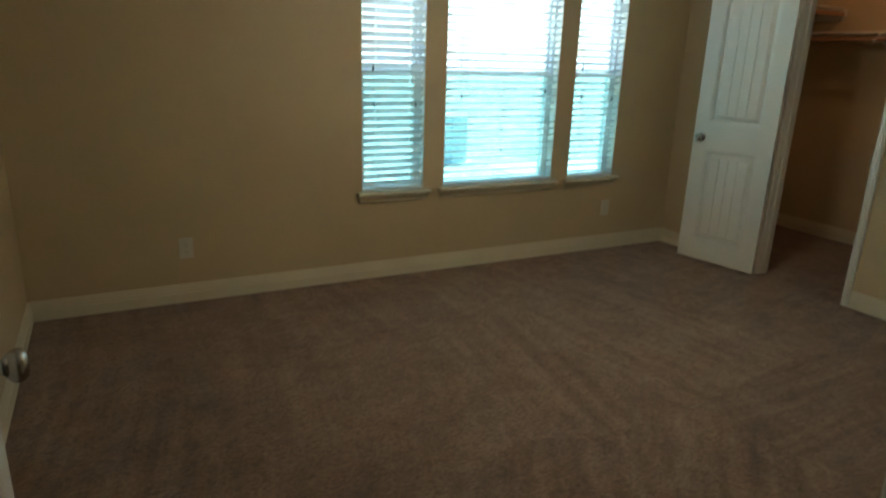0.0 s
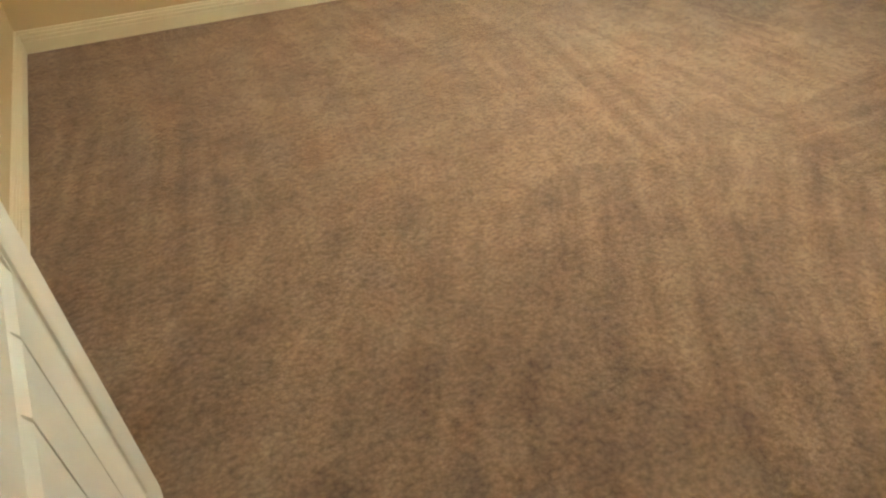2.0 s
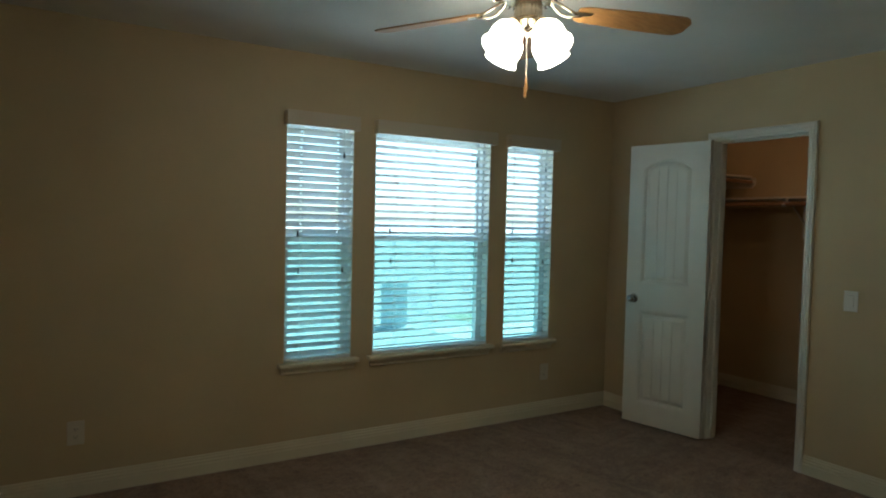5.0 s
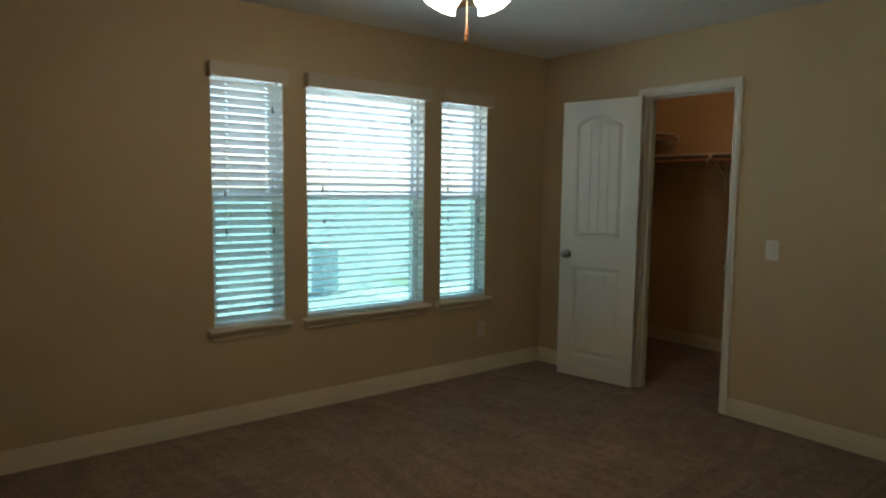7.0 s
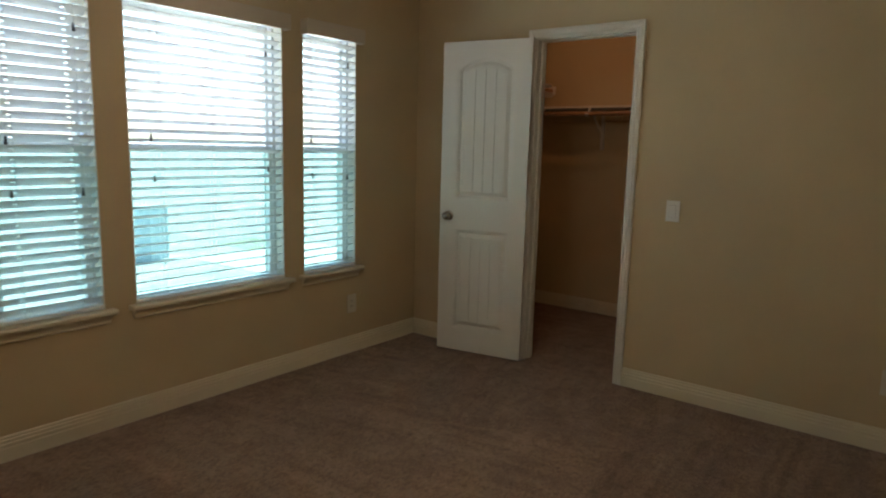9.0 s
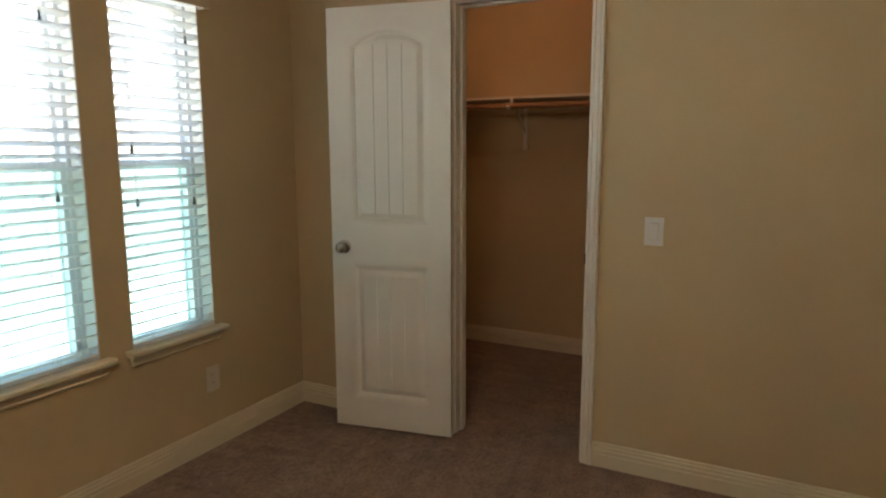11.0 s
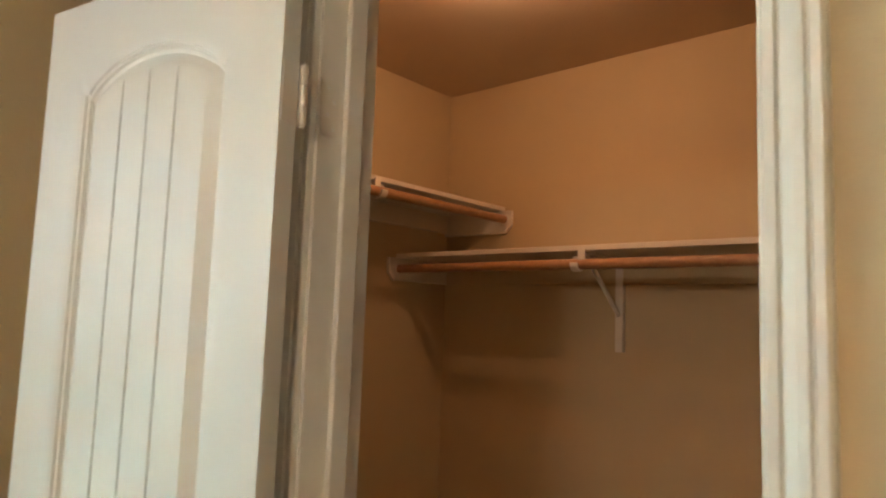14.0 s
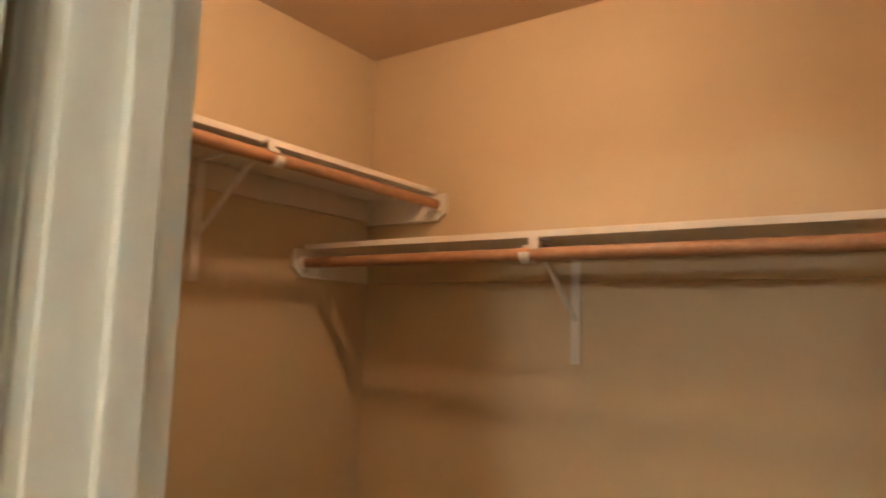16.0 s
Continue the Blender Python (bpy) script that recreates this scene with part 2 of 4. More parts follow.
def box(bm, x0, y0, z0, x1, y1, z1, bevel=0.0, m=None):
    made = bmesh.ops.create_cube(bm, size=1.0)["verts"]
    mat = Matrix.Translation(((x0 + x1) / 2, (y0 + y1) / 2, (z0 + z1) / 2)) @ Matrix.Diagonal((abs(x1 - x0), abs(y1 - y0), abs(z1 - z0), 1))
    bmesh.ops.transform(bm, matrix=mat, verts=made)
    if bevel > 0:
        edges = list({e for v in made for e in v.link_edges})
        got = bmesh.ops.bevel(bm, geom=edges, offset=bevel, segments=2, profile=0.6, affect="EDGES")
        made = list({v for v in got["verts"]} | {v for v in made if v.is_valid})
    if m is not None:
        bmesh.ops.transform(bm, matrix=m, verts=made)
    return bm


def boxes(*rows, bevel=0.0):
    bm = bmesh.new()
    for r in rows:
        box(bm, *r, bevel=bevel)
    return bm


def lathe(bm, profile, m=None, n=24, cap=True):
    """Turn (radius, height) pairs about z."""
    rings = []
    for r, z in profile:
        rings.append([bm.verts.new((r * math.cos(2 * math.pi * k / n), r * math.sin(2 * math.pi * k / n), z)) for k in range(n)])
    for a, b in zip(rings, rings[1:]):
        for k in range(n):
            bm.faces.new((a[k], a[(k + 1) % n], b[(k + 1) % n], b[k]))
    if cap:
        for ring in (rings[0], rings[-1]):
            if (ring[0].co - ring[n // 2].co).length > 1e-4:
                bm.faces.new(ring)
    if m is not None:
        bmesh.ops.transform(bm, matrix=m, verts=[v for r in rings for v in r])
    return bm


def rod(bm, a, b, r, n=12):
    a, b = Vector(a), Vector(b)
    turn = (b - a).to_track_quat("Z", "Y").to_matrix().to_4x4()
    return lathe(bm, [(r, 0), (r, (b - a).length)], Matrix.Translation(a) @ turn, n)


def tube(bm, pts, r, n=8):
    """One bent round bar through the points."""
    rings = []
    for i, p in enumerate(pts):
        along = (pts[min(i + 1, len(pts) - 1)] - pts[max(i - 1, 0)]).normalized()
        side = along.cross(Vector((0, 0, 1))).normalized()
        over = side.cross(along)
        rings.append([bm.verts.new(p + r * (math.cos(2 * math.pi * k / n) * side + math.sin(2 * math.pi * k / n) * over)) for k in range(n)])
    for a, b in zip(rings, rings[1:]):
        for k in range(n):
            bm.faces.new((a[k], a[(k + 1) % n], b[(k + 1) % n], b[k]))
    bm.faces.new(rings[0])
    bm.faces.new(rings[-1])
    return bm


def sweep(bm, profile, path, up, closed_profile=True):
    """Sweep a profile of (out, side) pairs along a path of points with mitred corners; up is the fixed normal (the profile's first axis)."""
    up = Vector(up)
    pts = [Vector(p) for p in path]
    rings = []
    for i, p in enumerate(pts):
        d0 = (p - pts[i - 1]).normalized() if i else None
        d1 = (pts[i + 1] - p).normalized() if i + 1 < len(pts) else None
        s0 = up.cross(d0) if d0 else None
        s1 = up.cross(d1) if d1 else None
        if s0 and s1:
            s = (s0 + s1)
            s = s / s.dot(s0)
        else:
            s = s0 or s1
        rings.append([bm.verts.new(p + up * a + s * b) for a, b in profile])
    n = len(profile)
    for a, b in zip(rings, rings[1:]):
        for k in range(n if closed_profile else n - 1):
            bm.faces.new((a[k], a[(k + 1) % n], b[(k + 1) % n], b[k]))
    bm.faces.new(rings[0])
    bm.faces.new(rings[-1])
    return bm


def wall_sheet(axis, face, back, lo, hi, z0, z1, openings=()):
    """A wall with thickness between two planes of x or y, with openings (lo, hi, z0, z1) right through it."""
    us = sorted({lo, hi, *[o[0] for o in openings], *[o[1] for o in openings]})
    zs = sorted({z0, z1, *[o[2] for o in openings], *[o[3] for o in openings]})
    bm = bmesh.new()
    cache = {}

    def vert(u, d, z):
        key = (round(u, 5), round(d, 5), round(z, 5))
        if key not in cache:
            cache[key] = bm.verts.new((d, u, z) if axis == "x" else (u, d, z))
        return cache[key]

    def solid(i, j):
        if not (0 <= i < len(us) - 1 and 0 <= j < len(zs) - 1):
            return False
        u, z = (us[i] + us[i + 1]) / 2, (zs[j] + zs[j + 1]) / 2
        return not any(o[0] < u < o[1] and o[2] < z < o[3] for o in openings)

    for i in range(len(us) - 1):
        for j in range(len(zs) - 1):
            if not solid(i, j):
                continue
            a, b, c, d = us[i], us[i + 1], zs[j], zs[j + 1]
            for p in (face, back):
                bm.faces.new((vert(a, p, c), vert(b, p, c), vert(b, p, d), vert(a, p, d)))
            for di, dj, e in ((-1, 0, (a, c, a, d)), (1, 0, (b, c, b, d)), (0, -1, (a, c, b, c)), (0, 1, (a, d, b, d))):
                if not solid(i + di, j + dj):
                    bm.faces.new((vert(e[0], face, e[1]), vert(e[2], face, e[3]), vert(e[2], back, e[3]), vert(e[0], back, e[1])))
    return bm


# ---- plan, in metres ----
LEFT, ENTRY, TOP = -4.572, -3.57, 2.445          # west wall, entry wall, ceiling
OUT = 0.15                                      # thickness of the outer wall
CB, CR, CTOP, NY = 1.51, -2.30, 2.445, 0.07               # closet: back wall, far side wall, ceiling
DY0, DY1, DH = -1.586, -0.962, 2.045              # closet doorway
EX0, EX1, EH = -4.225, -3.32, 2.045              # entry doorway
WINDOWS = ((-2.672, -2.238), (-2.090, -1.190), (-1.044, -0.610))
WZ0, WZ1 = 0.585, 2.06
HALL = -5.1
CX = 0.109                                      # thickness of the wall between bedroom and closet


def structure(name, bm, material, label, category):
    ob = part(name, bm, material)
    return tagged(ob, label, category, kind="structure")


structure("wall_north", wall_sheet("y", 0.0, OUT, LEFT - 0.12, CX, -0.1, TOP + 0.12, [(a, b, WZ0, WZ1) for a, b in WINDOWS]),
          WALL, "tan painted drywall wall with three window openings", "wall")
structure("wall_east", wall_sheet("x", 0.0, CX, ENTRY - 0.115, 0.0, -0.1, TOP + 0.12, [(DY0 - 0.018, DY1 + 0.018, -0.1, DH + 0.018)]),
          WALL, "tan painted drywall wall with the closet doorway", "wall")
structure("wall_west", wall_sheet("x", LEFT, LEFT - 0.12, HALL, 0.0, -0.1, TOP + 0.12), WALL, "plain tan painted drywall wall", "wall")
structure("wall_south", wall_sheet("y", ENTRY, ENTRY - 0.115, LEFT, 0.0, -0.1, TOP + 0.12, [(EX0 - 0.018, EX1 + 0.018, -0.1, EH + 0.018)]),
          WALL, "tan painted drywall wall with the entry doorway", "wall")
structure("wall_closet_back", wall_sheet("x", CB, CB + 0.12, CR, NY, -0.1, TOP + 0.12), WALL, "tan painted closet back wall", "wall")
structure("wall_closet_north", wall_sheet("y", NY, NY + 0.12, CX, CB + 0.12, -0.1, TOP + 0.12), WALL, "tan painted closet wall behind the upper shelf", "wall")
structure("wall_closet_side", wall_sheet("y", CR, CR - 0.12, CX, CB + 0.12, -0.1, TOP + 0.12), WALL, "tan painted closet side wall", "wall")
structure("wall_hall_end", wall_sheet("x", -2.4, -2.28, HALL, ENTRY - 0.115, -0.1, TOP + 0.12), WALL, "plain tan hallway end wall", "wall")
structure("wall_hall_back", wall_sheet("y", HALL, HALL - 0.12, LEFT - 0.12, -2.28, -0.1, TOP + 0.12), WALL, "plain tan hallway back wall", "wall")
structure("ceiling", boxes((LEFT, ENTRY, TOP, 0.0, 0.0, TOP + 0.1)), CEIL, "white textured bedroom ceiling", "ceiling")
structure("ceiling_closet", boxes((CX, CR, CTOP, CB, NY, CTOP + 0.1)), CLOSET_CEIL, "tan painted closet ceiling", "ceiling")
structure("ceiling_hall", boxes((LEFT, HALL, TOP, -2.4, ENTRY - 0.115, TOP + 0.1)), CEIL, "white textured hallway ceiling", "ceiling")
structure("floor", boxes((LEFT, ENTRY - 0.0575, -0.1, 0.06, 0.0, 0.0), (LEFT, HALL, -0.1, -2.4, ENTRY - 0.0575, 0.0), (0.06, CR, -0.1, CB, NY, 0.0)), CARPET, "brown cut-pile carpet with vacuum tracks", "carpet floor")
# unseen roof, added to block the sun; the overhang shades the windows
structure("roof", boxes((LEFT - 0.6, HALL - 0.6, TOP + 0.13, CB + 0.6, OUT + 0.30, TOP + 0.3)), ROOF, "unseen dark roof slab, its eave keeping the sun off the windows", "roof")

# baseboards: tall board with a stepped and rounded head; (out from wall, up)
BASE_PROFILE = [(0.0000, 0.0000), (0.0170, 0.0000), (0.0170, 0.0568), (0.0155, 0.0593), (0.0085, 0.0606), (0.0075, 0.0658), (0.0145, 0.0679), (0.0150, 0.0757), (0.0135, 0.0783), (0.0075, 0.0800), (0.0065, 0.0851), (0.0125, 0.0873), (0.0130, 0.0937), (0.0105, 0.0963), (0.0060, 0.0980), (0.0075, 0.1041), (0.0055, 0.1092), (0.0000, 0.1118)]


def baseboard(path, label):
    """Along a floor path with the room on its right-hand side."""
    bm = bmesh.new()
    sweep(bm, [(b, -a) for a, b in BASE_PROFILE], path, (0, 0, 1))
    return structure("baseboard", bm, BASE, label, "baseboard")


CW = 0.051      # casing width
baseboard([(EX0 - CW - 0.006, ENTRY, 0), (LEFT, ENTRY, 0), (LEFT, 0, 0), (0, 0, 0), (0, DY1 + CW + 0.006, 0)], "cream painted baseboard along the tan walls")
baseboard([(0, DY0 - CW - 0.006, 0), (0, ENTRY, 0), (EX1 + CW + 0.006, ENTRY, 0)], "cream painted baseboard beside the closet doorway")
baseboard([(CX, DY1 + CW + 0.012, 0), (CX, NY, 0), (CB, NY, 0), (CB, CR, 0), (CX, CR, 0), (CX, DY0 - CW - 0.012, 0)], "cream painted baseboard inside the closet")


def thing(name, m, label, category, group=""):
    ob = new(name)
    ob.empty_display_size = 0.1
    ob.matrix_world = m
    return tagged(ob, label, category, group)


# ---- door casings and jambs ----
CASING = [(0.0, 0.0), (0.011, 0.0), (0.0125, 0.002), (0.0125, 0.0105), (0.0080, 0.0125), (0.0080, 0.0135), (0.0135, 0.016), (0.0165, 0.026), (0.0175, 0.0345), (0.0125, 0.0365), (0.0125, 0.0375), (0.0185, 0.040), (0.0185, 0.048), (0.0145, 0.051), (0.0, 0.051)]


def casing(start, end, top, normal, label, depth=1.0):
    """Moulded casing up one side of a doorway, across its head and down the other side."""
    bm = bmesh.new()
    (x0, y0), (x1, y1) = start, end
    sweep(bm, [(d * depth, w) for d, w in CASING], [(x0, y0, 0.0), (x0, y0, top), (x1, y1, top), (x1, y1, 0.0)], normal)
    return structure("trim", bm, TRIM, label, "door casing")


casing((0, DY1 + 0.006), (0, DY0 - 0.006), DH + 0.006, (-1, 0, 0), "white moulded casing round the closet doorway", 1.2)
casing((CX, DY0 - 0.012), (CX, DY1 + 0.012), DH + 0.012, (1, 0, 0), "white moulded casing inside the closet", 0.6)
casing((EX1 + 0.006, ENTRY), (EX0 - 0.006, ENTRY), EH + 0.006, (0, 1, 0), "white moulded casing round the entry doorway")
casing((EX0 - 0.006, ENTRY - 0.115), (EX1 + 0.006, ENTRY - 0.115), EH + 0.006, (0, -1, 0), "white moulded casing on the hallway side")

j = boxes((-0.003, DY0 - 0.018, 0, CX + 0.003, DY0, DH), (-0.003, DY1, 0, CX + 0.003, DY1 + 0.018, DH), (-0.003, DY0 - 0.018, DH, CX + 0.003, DY1 + 0.018, DH + 0.018), bevel=0.0015)
for st in ((0.045, DY0, 0, 0.08, DY0 + 0.011, DH - 0.011), (0.045, DY1 - 0.011, 0, 0.08, DY1, DH - 0.011), (0.045, DY0, DH - 0.011, 0.08, DY1, DH)):
    box(j, *st, bevel=0.003)
structure("trim", j, TRIM, "white painted closet door jamb with stops", "door jamb")
j = boxes((EX0 - 0.018, ENTRY - 0.118, 0, EX0, ENTRY + 0.003, EH), (EX1, ENTRY - 0.118, 0, EX1 + 0.018, ENTRY + 0.003, EH), (EX0 - 0.018, ENTRY - 0.118, EH, EX1 + 0.018, ENTRY + 0.003, EH + 0.018), bevel=0.0015)
for st in ((EX0, ENTRY - 0.08, 0, EX0 + 0.011, ENTRY - 0.045, EH - 0.011), (EX1 - 0.011, ENTRY - 0.08, 0, EX1, ENTRY - 0.045, EH - 0.011), (EX0, ENTRY - 0.08, EH - 0.011, EX1, ENTRY - 0.045, EH)):
    box(j, *st, bevel=0.003)
structure("trim", j, TRIM, "white painted entry door jamb with stops", "door jamb")

# strike plate on the closet jamb
sp = thing("strike_plate", pose(0.02, DY0, 0.93), "small dark metal strike plate on the closet jamb", "strike plate")
bm = bmesh.new()
box(bm, -0.021, -0.001, -0.029, 0.014, 0.0022, 0.029, bevel=0.0008)
box(bm, -0.031, -0.003, -0.022, -0.021, 0.0022, 0.022, bevel=0.0008)
part("plate", bm, NICKEL, sp)
part("latch_hole", boxes((-0.009, 0.0021, -0.011, 0.006, 0.0027, 0.011)), DARK, sp)


# ---- doors ----
def door_face(w, h, front, thick):
    """Grid of one moulded door face with a square lower panel and an arched upper panel, each of four planks. Returns parts by name."""
    x0, x1 = 0.120, w - 0.120
    lo, hi = (0.165, 0.818), (1.038, 1.856)
    rise = 0.062
    prof_s = [-1.0, -0.018, -0.009, 0.0, 0.003, 0.008, 0.011, 0.017, 0.041, 9.0]
    prof_h = [0.0, 0.0, -0.0012, -0.0040, -0.0085, -0.0090, -0.0155, -0.0155, -0.003, -0.003]
    breaks = [-0.018, -0.009, 0.0, 0.003, 0.008, 0.011, 0.017, 0.029, 0.041]
    inner0, inner1 = x0 + 0.041, x1 - 0.041
    joints = [inner0 + (inner1 - inner0) * k / 4 for k in (1, 2, 3)]
    xs = set(np.round(np.linspace(0, w, 72), 4)) | {round(x0 + b, 4) for b in breaks} | {round(x1 - b, 4) for b in breaks}
    xs |= {round(q + d, 4) for q in joints for d in (-0.0032, -0.0012, 0.0, 0.0012, 0.0032)} | {0.0, w}
    zs = set(np.round(np.linspace(0, h, 60), 4)) | {round(z + b, 4) for z in (lo[0], hi[0]) for b in breaks} | {round(lo[1] - b, 4) for b in breaks}
    zs |= {round(hi[1] - b, 4) for b in breaks} | {0.0, h}
    rects = {"lower_panel": (x0 - 0.004, x1 + 0.004, lo[0] - 0.004, lo[1] + 0.004), "upper_panel": (x0 - 0.004, x1 + 0.004, hi[0] - 0.004, hi[1] + 0.004)}
    for a, b, c, d in rects.values():
        xs |= {round(a, 4), round(b, 4)}
        zs |= {round(c, 4), round(d, 4)}
    xs, zs = np.array(sorted(xs)), np.array(sorted(zs))
    X, Z = np.meshgrid(xs, zs)
    mid, half = w / 2, (x1 - x0) / 2
    u = np.clip(np.abs(X - mid) / (half * 0.93), 0, 1)
    arch = hi[1] + rise * (0.62 * (1 - u**2) + 0.38 * np.sqrt(1 - u**2.4))
    lift = np.clip((Z - hi[0] - 0.10) / (hi[1] - hi[0] - 0.16), 0, 1) * np.clip((h - Z) / (h - hi[1] - 0.004), 0, 1)
    Z = Z + (arch - hi[1]) * lift          # rows bend along the arch
    s_lo = np.minimum(np.minimum(X - x0, x1 - X), np.minimum(Z - lo[0], lo[1] - Z))
    s_hi = np.minimum(np.minimum(X - x0, x1 - X), np.minimum(Z - hi[0], (arch - Z) * 0.92))
    s = np.maximum(s_lo, s_hi)
    H = np.interp(s, prof_s, prof_h)
    for q in joints:
        H = H - np.where(s > 0.04, np.clip((0.0032 - np.abs(X - q)) * 2.2, 0, 0.0045), 0.0)
    Y = H if front else -thick - H
    idx = np.arange(X.size).reshape(X.shape)
    cx, cz = (xs[:-1] + xs[1:]) / 2, (zs[:-1] + zs[1:]) / 2
    CX, CZ = np.meshgrid(cx, cz)
    quads = np.stack([idx[:-1, :-1], idx[:-1, 1:], idx[1:, 1:], idx[1:, :-1]], -1)
    if front:
        quads = quads[..., ::-1]
    co = np.stack([X, Y, Z], -1).reshape(-1, 3)
    out, rest = {}, np.ones(CX.shape, bool)
    for name, (a, b, c, d) in rects.items():
        inside = (CX > a) & (CX < b) & (CZ > c) & (CZ < d)
        rest &= ~inside
        out[name] = (co, quads[inside])
    out["leaf"] = (co, quads[rest])
    return out


def from_grid(name, pieces, material, parent, extra=None):
    cos, faces, base = [], [], 0
    for co, q in pieces:
        used, inv = np.unique(q.ravel(), return_inverse=True)
        cos.append(co[used])
        faces.append(inv.reshape(q.shape) + base)
        base += len(used)
    me = bpy.data.meshes.new(name)
    me.from_pydata(np.concatenate(cos).tolist(), [], np.concatenate(faces).tolist())
    if extra:
        bm = bmesh.new()
        bm.from_mesh(me)
        for q in extra:
            bm.faces.new([bm.verts.new(v) for v in q])
        bm.to_mesh(me)
        bm.free()
    for p in me.polygons:
        p.use_smooth = True
    me.set_sharp_from_angle(angle=radians(25))
    me.materials.append(material)
    ob = new(name, me)
    ob.parent = parent
    return ob


def knob_set(door, x, z, thick, mat):
    """Rosette, neck and rounded knob on each face."""
    for side in (1, -1):
        y = 0.0 if side > 0 else -thick
        m = Matrix.Translation((x, y, z)) @ Matrix.Rotation(radians(-90 * side), 4, "X")
        k = part("knob", lathe(bmesh.new(), [(0.012, 0.006), (0.0105, 0.014), (0.012, 0.021), (0.019, 0.0255), (0.0255, 0.033), (0.0275, 0.041), (0.0255, 0.049), (0.019, 0.0545), (0.010, 0.0565), (0.0001, 0.057)], m, 28), mat, door, "round satin nickel knob", smooth=True)
        part("rosette", lathe(bmesh.new(), [(0.0330, 0.0), (0.0330, 0.003), (0.030, 0.006), (0.020, 0.0085), (0.012, 0.009), (0.0001, 0.009)], m, 28), mat, k, smooth=True)


def hinge(parent, m, knuckle_only=False):
    """Painted butt hinge: knuckle barrel of three rings and two leaves with screws. m: pin at its middle, leaf planes given in door space."""
    bm = bmesh.new()
    for a, b in ((-0.0445, -0.016), (-0.015, 0.015), (0.016, 0.0445)):
        lathe(bm, [(0.0055, a), (0.0062, a + 0.001), (0.0062, b - 0.001), (0.0055, b)], m, 14)
    lathe(bm, [(0.0035, -0.048), (0.004, -0.0445), (0.004, 0.0445), (0.0035, 0.048)], m, 12)
    return part("hinge", bm, TRIM, parent, "white painted butt hinge", smooth=True)


def door(name, w, m, knob_x, knob_z, label, category):
    h, thick = 2.03, 0.035
    d = thing(name, m, label, category)
    front, back = door_face(w, h, True, thick), door_face(w, h, False, thick)
    edges = [[(0, 0, 0), (0, -thick, 0), (0, -thick, h), (0, 0, h)], [(w, 0, 0), (w, 0, h), (w, -thick, h), (w, -thick, 0)],
             [(0, 0, 0), (w, 0, 0), (w, -thick, 0), (0, -thick, 0)], [(0, 0, h), (0, -thick, h), (w, -thick, h), (w, 0, h)]]
    from_grid("leaf", [front["leaf"], back["leaf"]], DOOR, d, edges)
    for n in ("upper_panel", "lower_panel"):
        from_grid(n, [front[n]], DOOR, d)
        from_grid(n, [back[n]], DOOR, d)
    knob_set(d, knob_x, knob_z, thick, NICKEL)
    return d


CLOSET_ANGLE = 100.7
closet_door = door("closet_door", 0.605, pose(-0.084, -0.977, 0.015, 0, 0, CLOSET_ANGLE), 0.540, 0.915, "white two-panel plank door with arched top panel, standing open", "door")
for hz in (1.81, 1.02, 0.22):
    hinge(closet_door, Matrix.Translation((-0.007, -0.040, hz - 0.015)))
    part("hinge_leaf", boxes((-0.0017, -0.034, hz - 0.06, -0.0003, -0.003, hz + 0.03), bevel=0.0004), TRIM, closet_door)
    # leaf let into the jamb
    hl = thing("hinge_plate", pose(0.017, DY1, hz), "white painted hinge plate screwed to the closet jamb", "hinge", "hinge plates on the closet jamb")
    part("plate", boxes((-0.019, -0.0016, -0.0445, 0.017, 0.001, 0.0445), bevel=0.0005), TRIM, hl)
    for sx, sz in ((-0.004, 0.032), (0.008, 0.011), (-0.004, -0.011), (0.008, -0.032)):
        bm = bmesh.new()
        lathe(bm, [(0.0034, 0.0), (0.003, 0.0006), (0.0001, 0.0007)], Matrix.Translation((sx, -0.0016, sz)) @ Matrix.Rotation(radians(90), 4, "X"), 10)
        part("screw", bm, PLATE, hl)

entry_door = door("entry_door", 0.845, pose(-4.297, -2.722, 0.015, 0, 0, -85.1), 0.062, 0.960, "white two-panel plank entry door swung open into the bedroom", "door")
for hz in (1.81, 1.02, 0.22):
    hinge(entry_door, Matrix.Translation((0.845 + 0.007, 0.004, hz - 0.015)))


